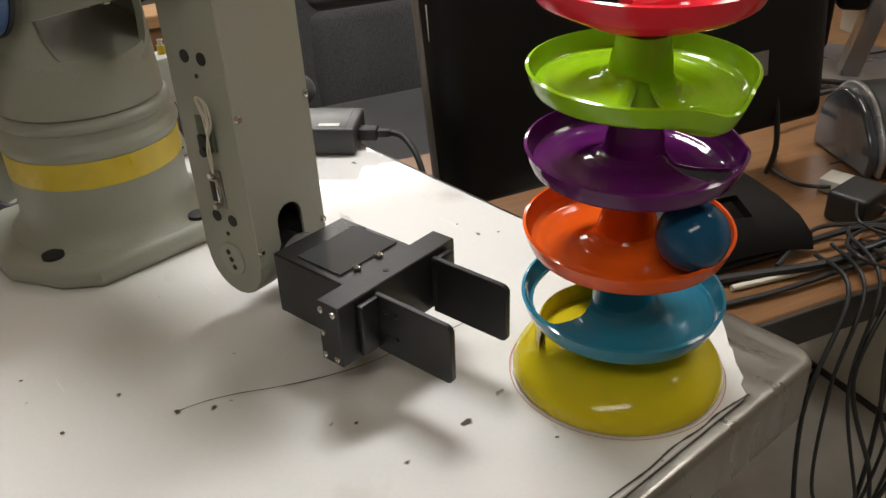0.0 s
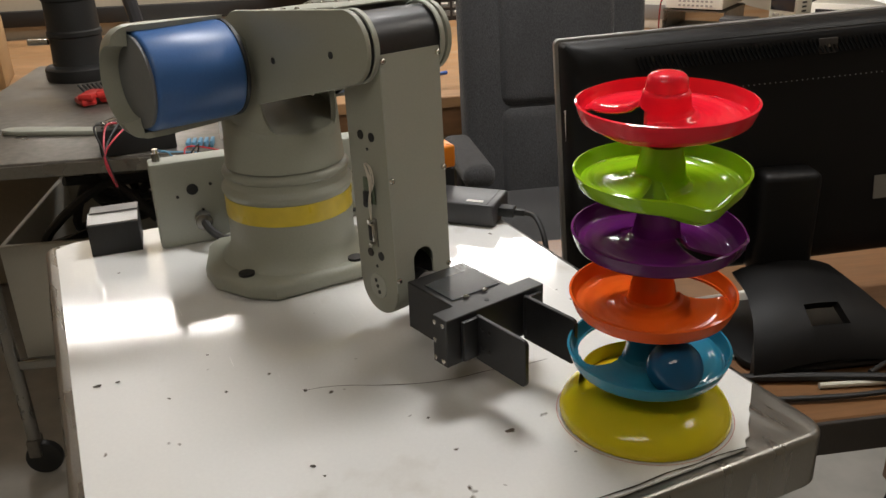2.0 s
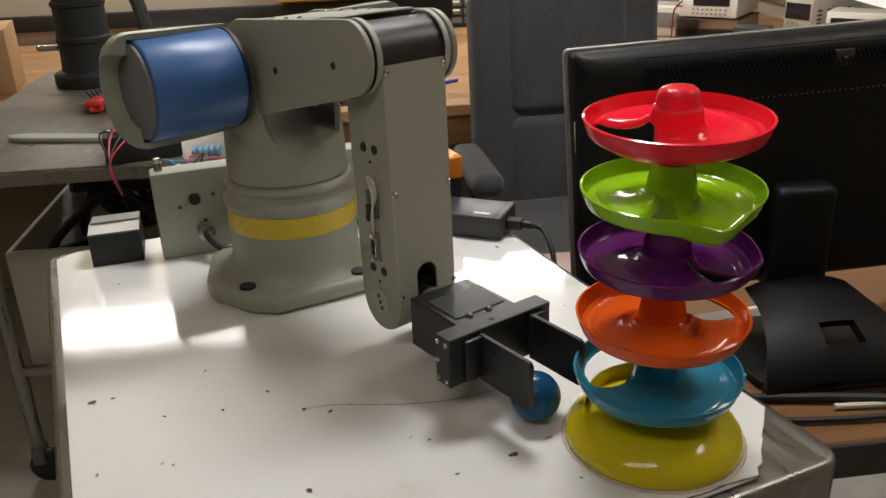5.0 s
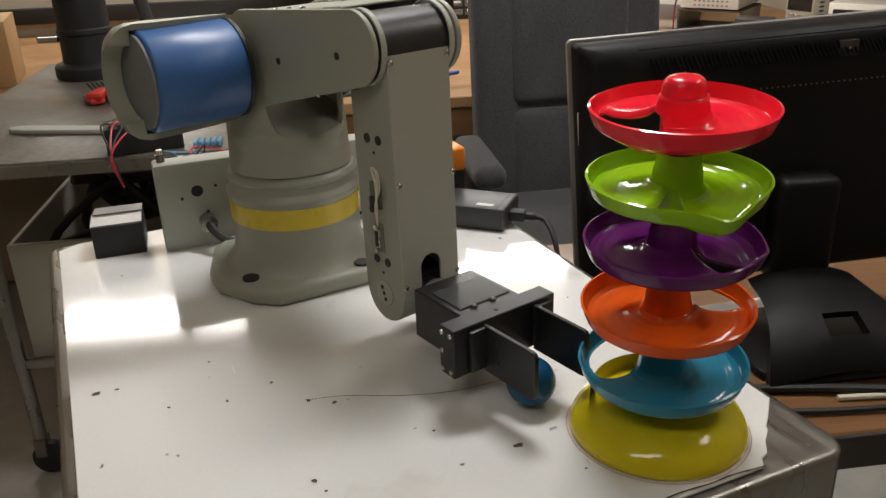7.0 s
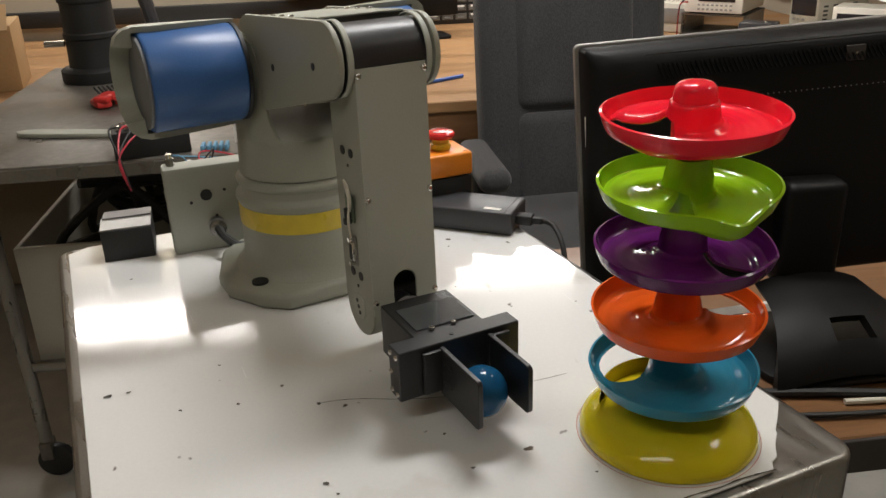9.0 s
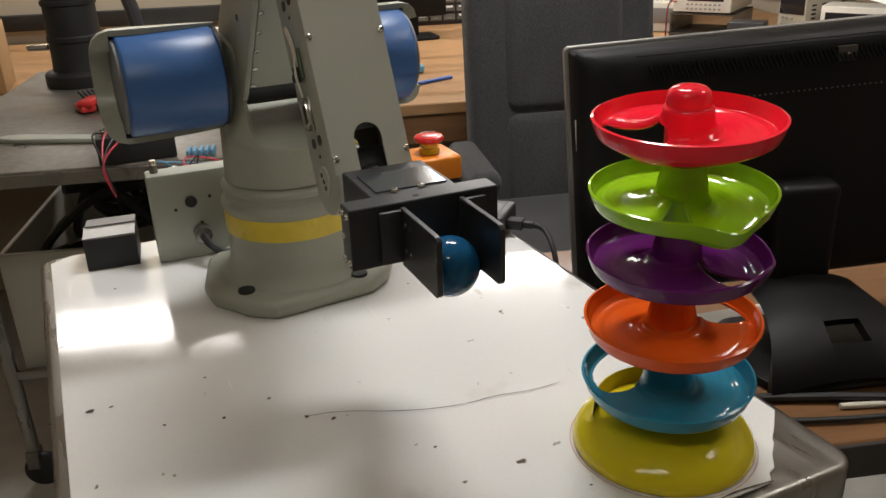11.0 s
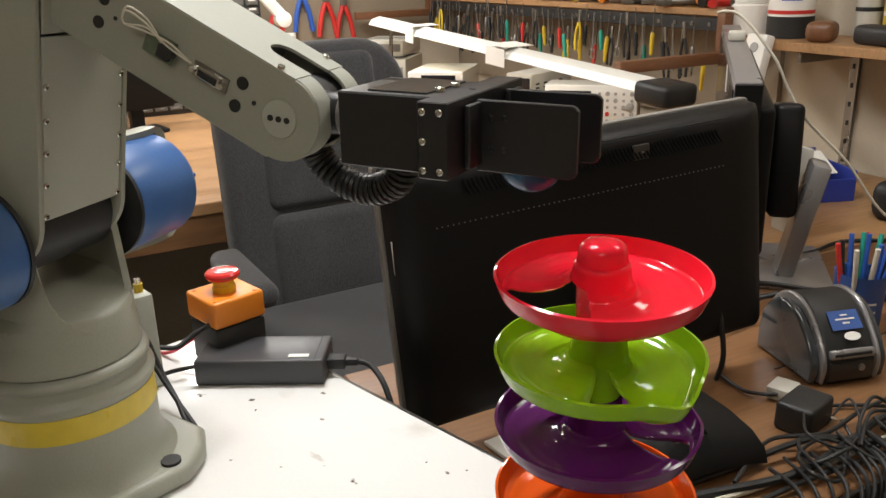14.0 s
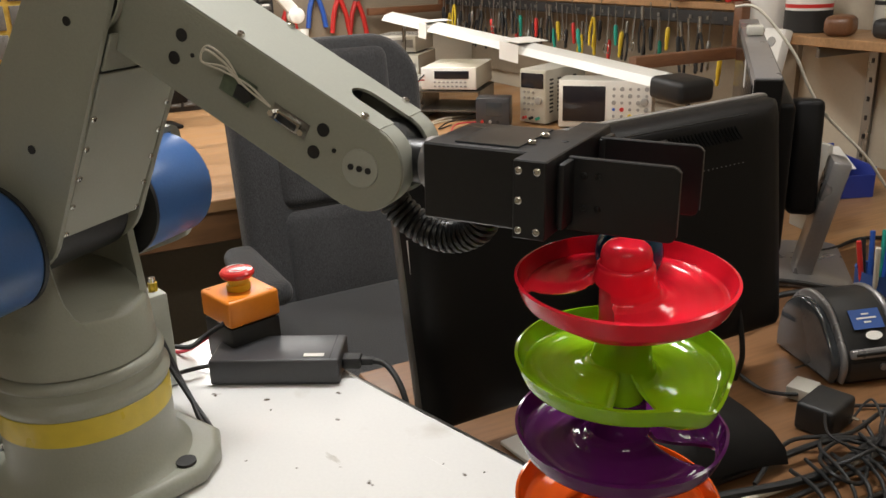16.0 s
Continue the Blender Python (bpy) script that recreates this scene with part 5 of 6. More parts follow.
    part("card", box(0.06, 0.10, 0.002, 0.02, -0.01, 0.085, 0, 1, None, Matrix.Rotation(radians(24), 4, "X")), M["paper"], bin_)
    solid("grey_panel", box(0.012, 0.11, 0.21, 0, 0, 0.105, 0.002), M["beigecase"], room(1.70, 1.36, DESK, -14), "pale grey panel standing on the desk", "panel")
    bag = None
    for k in range(5):
        bag = box(0.10 + 0.03 * random.random(), 0.09, 0.08 + 0.03 * random.random(), 0.05 * math.cos(k * 1.3), 0.05 * math.sin(k * 1.3), 0.055, 0.035, 4, bag)
    solid("black_bag", bag, M["rubber"], room(2.05, 1.28, DESK - 0.009), "crumpled black bag on the bench", "bag")


build_desk_things()


# ---- east wall: instruments, lamp, tools ----
def instrument(name, label, cat, m, w, d, h, face):
    ob = thing(name, label, cat, m)
    part("case", box(w, d, h, 0, d / 2, h / 2 + 0.006, 0.005), M["beigecase"], ob)
    for x in (-w * 0.4, w * 0.4):
        for y in (d * 0.1, d * 0.9):
            part("foot", cyl(0.008, 0.008, "z", x, y, 0.004, 12), M["rubber"], ob)
    face(ob, w, h)
    return ob


def scope_face(ob, w, h):
    part("front_frame", box(w - 0.004, 0.008, h - 0.004, 0, -0.003, h / 2 + 0.006, 0.003), M["paper"], ob, "off-white front panel")
    part("screen", box(w * 0.46, 0.004, h * 0.74, -w * 0.22, -0.008, h * 0.54, 0.002), M["screen"], ob, "dark screen")
    for i in range(5):
        for j in range(6):
            x, z = w * (0.10 + 0.085 * i), h * (0.16 + 0.14 * j)
            if i == 4 and j == 3:
                continue
            part("button", cyl(0.0055 if (i + j) % 3 else 0.008, 0.008, "y", x, -0.010, z, 12), M[("knob", "knob", "toolblue", "knob", "knob", "red", "knob", "toolyellow")[(3 * i + j) % 8] if j < 3 and i < 3 else "knob"], ob)
    part("large_knob", cyl(0.014, 0.014, "y", w * 0.42, -0.012, h * 0.60, 20, 0.002), M["knob"], ob)


def supply_face(ob, w, h):
    part("front_frame", box(w - 0.004, 0.006, h - 0.004, 0, -0.002, h / 2 + 0.006, 0.003), M["beigecase"], ob)
    part("display", box(w * 0.86, 0.004, h * 0.28, 0, -0.006, h * 0.82, 0.002), M["screen"], ob, "dark display")
    for i in range(3):
        for j in range(4):
            part("button", cyl(0.005, 0.006, "y", -w * 0.3 + 0.02 * i, -0.007, h * 0.28 + 0.022 * j, 10), M["knob"], ob)
    part("large_knob", cyl(0.014, 0.014, "y", w * 0.27, -0.010, h * 0.46, 20, 0.002), M["knob"], ob)
    for i in range(3):
        part("terminal", cyl(0.006, 0.02, "y", -w * 0.25 + 0.03 * i, -0.012, h * 0.13, 12), M[("red", "rubber", "toolgreen")[i]], ob)
    for i in range(9):
        for j in range(4):
            part("vent_slot", box(0.0012, 0.024, 0.007, w / 2 + 0.0003, 0.035 + 0.052 * j, 0.05 + 0.015 * i), M["rubber"], ob)


def meter_face(ob, w, h):
    part("front_frame", box(w - 0.002, 0.012, h, 0, -0.004, h / 2 + 0.006, 0.004), M["paper"], ob)
    part("display", box(w * 0.62, 0.004, h * 0.36, w * 0.06, -0.0105, h * 0.74, 0.001), M["screen"], ob, "dark display")
    for i in range(8):
        for j in range(2):
            part("button", box(0.010, 0.005, 0.007, -w * 0.24 + 0.0175 * i, -0.011, h * 0.22 + 0.016 * j, 0.0015), M["knob"], ob)
    for k, mat in enumerate(("red", "rubber")):
        part("test_lead", tube([(-w * 0.44, -0.01, h * 0.5 + 0.02 * k), (-w * 0.50, -0.04, h * 0.5), (-w * 0.54, -0.04, h * 0.1), (-w * 0.56, -0.03, -0.10)], 0.003), M[mat], ob)


def build_east():
    instrument("oscilloscope", "off-white bench oscilloscope with a dark screen", "oscilloscope", room(2.03, 2.56, DESK, -45), 0.34, 0.12, 0.175, scope_face)
    instrument("power_supply", "beige bench power supply with a dark display", "power supply", room(1.875, 2.80, DESK, -68), 0.12, 0.27, 0.203, supply_face)
    rack = thing("instrument_stand", "dark open shelf holding a bench meter", "stand", room(1.645, 3.05, DESK, -42))
    for z in (0.04, 0.117):
        part("shelf", box(0.25, 0.26, 0.006, 0, 0.13, z), M["darksteel"], rack)
    for x in (-0.12, 0.12):
        part("side", box(0.006, 0.26, 0.120, x, 0.13, 0.060), M["darksteel"], rack)
    instrument("bench_meter", "white bench multimeter with buttons and test leads", "multimeter", room(1.645, 3.05, DESK + 0.1205, -42), 0.225, 0.28, 0.085, meter_face)
    clear = thing("small_meter", "small grey meter with a square screen", "meter", room(1.72, 2.84, DESK, -38))
    part("case", box(0.13, 0.09, 0.11, 0, 0.045, 0.056, 0.006), M["darkface"], clear)
    part("screen", box(0.06, 0.004, 0.05, 0.005, -0.002, 0.068, 0.001), M["smoke"], clear, "grey square screen")
    for k in range(3):
        part("knob", cyl(0.006, 0.008, "y", -0.04 + 0.03 * k, -0.003, 0.022, 12), M[("red", "knob", "rubber")[k]], clear)
    for x, y, z, w, d, h, r in ((1.66, 3.66, 0, 0.26, 0.32, 0.20, -40), (1.70, 3.72, 0.208, 0.22, 0.26, 0.07, -44), (1.60, 3.42, 0.0, 0.20, 0.20, 0.12, -40)):
        b = thing("spare_instrument", "beige metal instrument case on the bench", "instrument", room(x, y, DESK + z, r))
        part("case", box(w, d, h, 0, d / 2, h / 2 + 0.003, 0.004), M["beigecase"], b)
        part("front", box(w * 0.9, 0.004, h * 0.5, 0, -0.002, h * 0.6, 0.001), M["bezel"], b)
        for i in range(10):
            part("vent_slot", box(0.004, d * 0.5, 0.0012, -w * 0.4 + w * 0.088 * i, d * 0.55, h + 0.0034), M["rubber"], b)
    parts_tray = thing("clear_parts_tray", "clear plastic tray of small dark parts", "tray", room(1.36, 2.98, DESK, -30))
    part("tray", box(0.22, 0.13, 0.035, 0, 0, 0.0182, 0.004), M["smoke"], parts_tray)
    for k in range(7):
        part("component", box(0.012, 0.09, 0.02, -0.08 + 0.027 * k, 0, 0.045, 0.003, 1, None, Matrix.Rotation(radians(12 * (k % 3 - 1)), 4, "X")), M["rubber"], parts_tray)
    pl = thing("blue_pliers", "small blue-handled pliers on the bench", "pliers", room(1.30, 2.62, DESK, 20))
    part("handle", tube([(0, 0.0, 0.006), (0.03, 0.016, 0.007), (0.08, 0.022, 0.006)], 0.006), M["gloves"], pl)
    part("handle", tube([(0, 0.0, 0.006), (0.03, -0.016, 0.007), (0.08, -0.02, 0.006)], 0.006), M["gloves"], pl)
    part("jaw", box(0.05, 0.016, 0.008, -0.02, 0, 0.006, 0.003), M["steel"], pl)
    for k in range(6):
        y = 2.55 + 0.10 * k
        solid("lead", tube([(1.40 + 0.05 * k, y, 0.006), (1.52, y - 0.05, 0.008), (1.62, y + 0.08 * random.random(), 0.012), (1.78, y + 0.05, 0.006)], 0.003), M[("wirered", "rubber", "wirewhite")[k % 3]], room(0, 0, DESK), "thin test lead lying on the bench", "cable", "leads on the bench")
    solid("white_papers", box(0.30, 0.16, 0.004, 0, 0, 0.002), M["paper"], room(1.55, 2.52, DESK, -25), "loose white papers on the bench", "paper")

    # long lamp leaning over the instruments
    a, b = Vector((1.68, 3.66, 1.118)), Vector((1.71, 1.86, 1.030))
    d = (b - a)
    lamp = thing("strip_lamp", "long white strip lamp housing on a black clamp", "lamp", room(0, 0, 0) @ Matrix.Translation(a) @ d.to_track_quat("X", "Z").to_matrix().to_4x4())
    length = d.length
    shade = [(-0.055, -0.012), (-0.040, 0.010), (0.0, 0.022), (0.040, 0.010), (0.055, -0.012), (0.048, -0.012), (0.036, 0.005), (0.0, 0.016), (-0.036, 0.005), (-0.048, -0.012)]
    bm = prism([(y, z) for y, z in shade], length, 0, 0)
    bmesh.ops.transform(bm, matrix=Matrix(((0, 0, 1, 0), (1, 0, 0, 0), (0, 1, 0, 0), (0, 0, 0, 1))), verts=bm.verts)
    part("housing", bm, M["lampshade"], lamp, "white folded metal housing")
    part("tube", cyl(0.013, length - 0.06, "x", length / 2, 0, -0.006, 16), M["tubes"], lamp, "glowing fluorescent tube")
    part("end_block", box(0.13, 0.12, 0.06, length + 0.05, 0, -0.012, 0.016, 3), M["rubber"], lamp, "black end block")
    for x, w in ((0.42, 0.07), (1.08, 0.12)):
        part("paper_note", box(w, 0.118, 0.0015, x, 0, 0.0245, 0, 1), M["paper"], lamp)
        part("paper_flap", box(w, 0.0015, 0.06, x, -0.060, -0.012, 0, 1), M["paper"], lamp)
    part("support_post", cyl(0.008, 0.30, "z", length + 0.05, 0.03, -0.15, 12), M["steel"], lamp)
    part("support_post", cyl(0.008, 0.30, "z", 0.05, 0.03, -0.19, 12), M["steel"], lamp)

    # tool rack
    X = 2.35
    rk = thing("tool_rack", "wooden wall rack with a dark strip for hand tools", "tool rack", room(0, 0, 0))
    part("shelf_board", box(0.20, 2.05, 0.022, X - 0.101, 3.075, 1.190, 0.002, 1), M["bench"], rk)
    part("dark_strip", box(0.012, 2.05, 0.040, X - 0.208, 3.075, 1.155, 0.002, 1), M["rubber"], rk)
    for k in range(26):
        part("slot", box(0.003, 0.012, 0.012, X - 0.2155, 2.1 + 0.078 * k, 1.155), M["steel"], rk)
    for y, z in ((2.03, 1.06), (4.06, 1.12)):
        arm = part("rail", box(0.42, 0.035, 0.035, X - 0.42, y, z, 0.004), M["rail"], rk, "red-brown wooden arm")
        part("rail_post", box(0.035, 0.035, 0.16, X - 0.22, y, z + 0.07, 0.004), M["rail"], arm)
    # added backing sheet: its dark colour stands for the dimly lit brownish wall
    solid("wall_panel", box(0.02, 2.14, 0.62, X - 0.0125, 3.05, 1.12), M["walldark"], room(0, 0, 0), "brownish sheet darkened for the weakly lit wall behind the hand tools", "board")

    def driver(m, mat):
        t = thing("screwdriver", "screwdriver with a plastic handle hanging in the rack", "screwdriver", m, "tools in the rack")
        part("handle", lathe([(0, 0), (0.008, -0.002), (0.0125, -0.012), (0.0125, -0.055), (0.009, -0.075), (0.011, -0.088), (0.006, -0.098), (0, -0.098)], 12), M[mat], t, "", pose(0, 0, -0.03))
        part("blade", cyl(0.0032, 0.10, "z", 0, 0, 0.018, 8), M["steel"], t)
        return t
    def pliers(m, mat):
        t = thing("pliers", "pliers with plastic grips hanging in the rack", "pliers", m, "tools in the rack")
        for s in (-1, 1):
            part("grip", tube([(0, s * 0.004, -0.01), (0, s * 0.020, -0.05), (0, s * 0.024, -0.09), (0, s * 0.016, -0.135)], 0.0075), M[mat], t)
        part("jaw", box(0.012, 0.022, 0.055, 0, 0, 0.015, 0.004), M["steel"], t)
        return t
    def scissors(m):
        t = thing("scissors", "steel scissors hanging in the rack", "scissors", m, "tools in the rack")
        for q in (-1, 1):
            part("blade", box(0.003, 0.010, 0.13, 0.002 * q, 0.004 * q, -0.03, 0.001, 1, None, Matrix.Rotation(radians(5 * q), 4, "X")), M["steel"], t)
            ring = [(0.002 * q, 0.016 * q + 0.013 * math.cos(w * 0.785), -0.115 + 0.016 * math.sin(w * 0.785)) for w in range(9)]
            part("loop", tube(ring, 0.0028, 6, 3), M["steel"], t)
        return t
    mats = ("toolyellow", "rubber", "toolblue", "rubber", "toolorange", "steel", "rubber", "darksteel", "red", "rubber", "toolgreen", "darksteel")
    for k in range(62):
        y = 2.10 + 0.031 * k + random.uniform(-0.010, 0.010)
        z = 1.135 + random.uniform(-0.02, 0.02) - (0.045 if k % 3 == 0 else 0)
        m = room(X - 0.232 - 0.018 * (k % 3), y, z) @ pose(0, 0, 0, random.uniform(-9, 9), random.uniform(-4, 4), 0) @ Matrix.Diagonal((0.62, 0.62, random.uniform(0.75, 1.0), 1))
        if k % 9 in (2, 6):
            pliers(m, mats[(3 * k) % 12])
        elif k % 9 in (4, 8):
            scissors(m)
        else:
            driver(m, mats[(5 * k + k // 7) % 12])
    # power tools and handles heaped on the rack shelf
    for k in range(22):
        y = 2.10 + 0.062 * k
        mat = ("red", "rubber", "toolorange", "darksteel", "red", "toolyellow", "rubber")[k % 7]
        g = thing("heaped_tool", "hand tool lying heaped on the rack shelf", "tool", room(X - 0.165 + 0.02 * (k % 3), y, 1.2015, random.uniform(0, 180)), "tools heaped on the shelf")
        part("grip", tube([(-0.05, 0, 0.016), (-0.02, 0.012, 0.020), (0.03, 0.008, 0.018)], 0.0145, 10), M[mat], g)
        part("head", box(0.055, 0.030, 0.028, 0.055, 0.006, 0.016, 0.007), M[("darksteel", "rubber", "steel")[k % 3]], g)
    # bottles, cans and clutter on the rack shelf
    for k in range(26):
        y = 2.10 + 0.077 * k + random.uniform(-0.01, 0.01)
        r, h = random.uniform(0.016, 0.035), random.uniform(0.05, 0.16)
        j = thing("small_jar", "small jar of workshop supplies on the rack shelf", "jar", room(X - 0.05 - r - 0.05 * random.random(), y, 1.2012), "jars on the rack shelf")
        part("body", lathe([(0, 0), (r, 0.001), (r, h * 0.8), (r * 0.7, h * 0.86), (0, h * 0.86)], 16), M[("paper", "red", "toolyellow", "rubber", "toolgreen", "beigecase", "card")[k % 7]], j)
        part("lid", cyl(r * 0.72, h * 0.12, "z", 0, 0, h * 0.92, 14), M[("rubber", "paper", "red")[k % 3]], j)
    # wall shelf towards the front
    sh = thing("wall_shelf", "wooden wall shelf on a slotted metal upright", "shelf", room(0, 0, 0))
    part("board", box(0.26, 1.3, 0.025, X - 0.131, 1.27, 1.115, 0.002, 1), M["bench"], sh)
    for y in (0.95, 1.72):
        up = part("upright", box(0.012, 0.030, 0.75, X - 0.0065, y, 0.98, 0.001, 1), M["steel"], sh, "slotted steel upright")
        for k in range(12):
            part("slot", box(0.002, 0.008, 0.014, X - 0.0135, y, 0.66 + 0.055 * k), M["rubber"], up)
        part("bracket", box(0.23, 0.014, 0.03, X - 0.13, y, 1.086, 0.003), M["steel"], up)
    for k, (y, x, r, h, mat, lid, band) in enumerate(((2.00, 0.14, 0.062, 0.085, "paper", "paper", "paper"), (1.845, 0.15, 0.064, 0.17, "paper", "paper", "red"), (1.66, 0.06, 0.034, 0.19, "beigecase", "paper", "rubber"), (1.57, 0.06, 0.036, 0.17, "toolyellow", "rubber", "paper"), (1.47, 0.07, 0.034, 0.17, "toolyellow", "toolyellow", "labelblue"), (1.32, 0.10, 0.045, 0.10, "card", "rubber", "red"))):
        c = thing("supply_can", "supply can with a label on the wall shelf", "can", room(X - x, y, 1.1282), "cans on the wall shelf")
        part("body", lathe([(0, 0), (r, 0.001), (r, h), (r * 0.85, h + 0.006), (0, h + 0.006)], 28), M[mat], c)
        part("cap", cyl(r * 0.86, 0.024, "z", 0, 0, h + 0.018, 24, 0.003), M[lid], c)
        part("band", lathe([(r + 0.0006, h * 0.40), (r + 0.0006, h * 0.46)], 28), M[band], c)
        if k == 1:
            part("base_band", lathe([(r + 0.001, 0.001), (r + 0.001, h * 0.36)], 32), M["rubber"], c, "black lower band")
            part("label", lathe([(r + 0.0008, h * 0.62), (r + 0.0008, h * 0.82)], 12, None, 195, 245), M["toolblue"], c, "blue label")
    lump = box(0.085, 0.075, 0.055, 0, 0, 0.0275, 0.02, 4)
    solid("brown_block", lump, M["rail"], room(X - 0.19, 1.70, 1.1276, 25), "rounded brown block on the wall shelf", "block")
    dev = thing("black_tool_case", "long black tool lying on the wall shelf", "tool", room(X - 0.18, 1.50, 1.1278, -10))
    part("body", box(0.07, 0.20, 0.05, 0, 0, 0.0255, 0.016, 3), M["rubber"], dev)
    part("tip", box(0.02, 0.05, 0.012, 0, -0.12, 0.015, 0.004), M["chrome"], dev)
    strip = thing("socket_strip", "white multi-socket power strip hung under the shelf", "power strip", room(2.02, 1.83, 0.93) @ pose(0, 0, 0, 0, 14, 0))
    part("case", box(0.035, 0.075, 0.22, 0, 0, 0.11, 0.006), M["paper"], strip)
    for k in range(5):
        part("socket", cyl(0.014, 0.003, "x", -0.0185, 0, 0.03 + 0.038 * k, 16), M["bezel"], strip)
    solid("hanging_cable", tube([(0.595, 1.78, 1.262), (0.636, 1.77, 1.256), (0.700, 1.75, 1.179), (0.735, 1.75, 1.114), (0.777, 1.75, 1.055), (0.861, 1.75, 0.974), (0.951, 1.75, 0.863), (1.06, 1.74, 0.80), (1.18, 1.72, 0.751)], 0.0028), M["wirewhite"], pose(0, 0, 0), "thin white cord hanging from the side monitor", "cable")


build_east()


# ---- north bench and wall ----
def build_north():
    Y = 4.15
    cal = thing("wall_chart", "white printed chart pinned to the wall", "chart", room(-0.33, Y - 0.002, 1.035))
    part("sheet", box(0.46, 0.002, 0.42, 0, -0.001, 0.21), M["paper"], cal)
    for j in range(13):
        for i in range(5):
            w = random.uniform(0.03, 0.075)
            part("text_bar", box(w, 0.001, 0.006, -0.18 + 0.088 * i, -0.0026, 0.03 + 0.028 * j), M["ink"], cal)
    solid("cable_tray", box(3.2, 0.05, 0.07, -0.4, -0.026, 0.035, 0.004), M["rubber"], room(0, Y, DESK + 0.06), "black cable tray along the wall", "cable tray")
    cab = thing("drawer_cabinet", "black cabinet of many small clear parts drawers", "drawer cabinet", room(0.90, Y - 0.17, DESK))
    part("frame", box(0.66, 0.16, 0.66, 0, 0.08, 0.331, 0.003), M["rubber"], cab)
    def drawer_mesh():
        bm = box(0.054, 0.006, 0.028, 0, -0.003, 0, 0.002, 1)
        return mesh_of("drawer", box(0.026, 0.010, 0.010, 0, -0.008, -0.006, 0.002, 1, bm), M["drawer"])
    shared = drawer_mesh()
    slip = mesh_of("paper_slip", box(0.034, 0.001, 0.009, 0, -0.0070, 0.0085), M["paper"])
    for i in range(10):
        for j in range(16):
            d = new("drawer", shared)
            d.parent = cab
            d.matrix_basis = pose(-0.293 + 0.065 * i, 0, 0.035 + 0.0395 * j)
            if random.random() < 0.8:
                p = new("paper_slip", slip)
                p.parent = d
    yel = thing("amber_drawer_cabinet", "wall-hung cabinet of clear drawers with yellow dividers", "drawer cabinet", room(0.22, Y - 0.17, 0.90))
    part("frame", box(0.5, 0.165, 0.7, 0, 0.0845, 0.351, 0.003), M["amber"], yel)
    for i in range(3):
        for j in range(6):
            part("drawer", box(0.14, 0.01, 0.095, -0.16 + 0.16 * i, -0.004, 0.065 + 0.112 * j, 0.004), M["drawer"], yel)
    scr = thing("dark_screen", "black monitor standing on the far bench", "monitor", room(0.59, 3.62, DESK, 10))
    part("panel", box(0.30, 0.03, 0.42, 0, 0, 0.30, 0.006), M["monitor"], scr)
    part("post", box(0.05, 0.04, 0.12, 0, 0.02, 0.065), M["monitor"], scr)
    part("foot", prism(rounded(0.2, 0.16, 0.02), 0.012, 0.001, 0.003), M["monitor"], scr)
    arm = thing("lamp_arm", "white jointed desk lamp arm", "desk lamp", room(1.26, 3.75, DESK))
    part("base", cyl(0.09, 0.02, "z", 0, 0, 0.0105, 28, 0.004), M["lampshade"], arm)
    part("lower_bar", tube([(0.0, 0, 0.02), (0.02, 0, 0.20), (0.03, 0, 0.34)], 0.024, 12), M["lampshade"], arm)
    part("joint", cyl(0.034, 0.06, "y", 0.0, 0, 0.40, 20, 0.004), M["lampshade"], arm)
    part("upper_bar", box(0.05, 0.035, 0.34, -0.10, 0, 0.53, 0.008, 2, None, Matrix.Rotation(radians(-40), 4, "Y")), M["lampshade"], arm)
    # added sheet over the wall, coloured dark because little light reaches there
    solid("wall_board", box(1.1, 0.02, 0.9, 0, -0.0125, 1.45), M["walldark"], room(1.77, Y, 0), "brown sheet darkened for the weakly lit wall behind the benches", "board")
    for k, (x, z, mat) in enumerate(((1.33, 1.15, "red"), (1.47, 1.22, "toolblue"), (1.59, 1.19, "red"), (1.68, 1.17, "red"))):
        t = thing("wall_pliers", "long-handled pliers hung on the wall", "pliers", room(x, Y - 0.05, z), "pliers on the wall")
        for s in (-1, 1):
            part("grip", tube([(s * 0.005, 0, 0), (s * 0.03, 0, -0.07), (s * 0.045, 0, -0.16)], 0.012), M[mat], t)
        part("jaw", box(0.035, 0.014, 0.11, 0, 0, 0.055, 0.005), M["darksteel"], t)
    box_ = thing("cardboard_box", "open cardboard box on the bench", "box", room(-1.06, 3.05, DESK, 12))
    part("body", box(0.30, 0.28, 0.22, 0, 0, 0.1105, 0.003), M["card"], box_)
    part("flap", box(0.30, 0.12, 0.004, 0, -0.17, 0.25, 0, 1, None, Matrix.Rotation(radians(38), 4, "X")), M["card"], box_)
    flat = thing("flat_white_case", "flat white electronics case on the bench", "case", room(-0.50, 4.0, DESK, -4))
    part("case", box(0.42, 0.20, 0.035, 0, 0, 0.018, 0.004), M["paper"], flat)
    part("print_bar", box(0.12, 0.03, 0.001, -0.10, -0.04, 0.0358), M["ink"], flat)
    part("print_bar", box(0.07, 0.02, 0.001, 0.13, 0.02, 0.0358), M["ink"], flat)
    for k in range(12):
        x, y = random.uniform(-0.95, 0.2), random.uniform(2.9, 3.9)
        c = thing("loose_part", "small loose part lying on the bench", "part", room(x, y, DESK, random.uniform(0, 90)), "loose parts on the bench")
        part("body", box(random.uniform(0.03, 0.09), random.uniform(0.02, 0.05), 0.025, 0, 0, 0.013, 0.005), M[("red", "beigecase", "toolorange", "darkface", "pcb", "paper")[k % 6]], c)
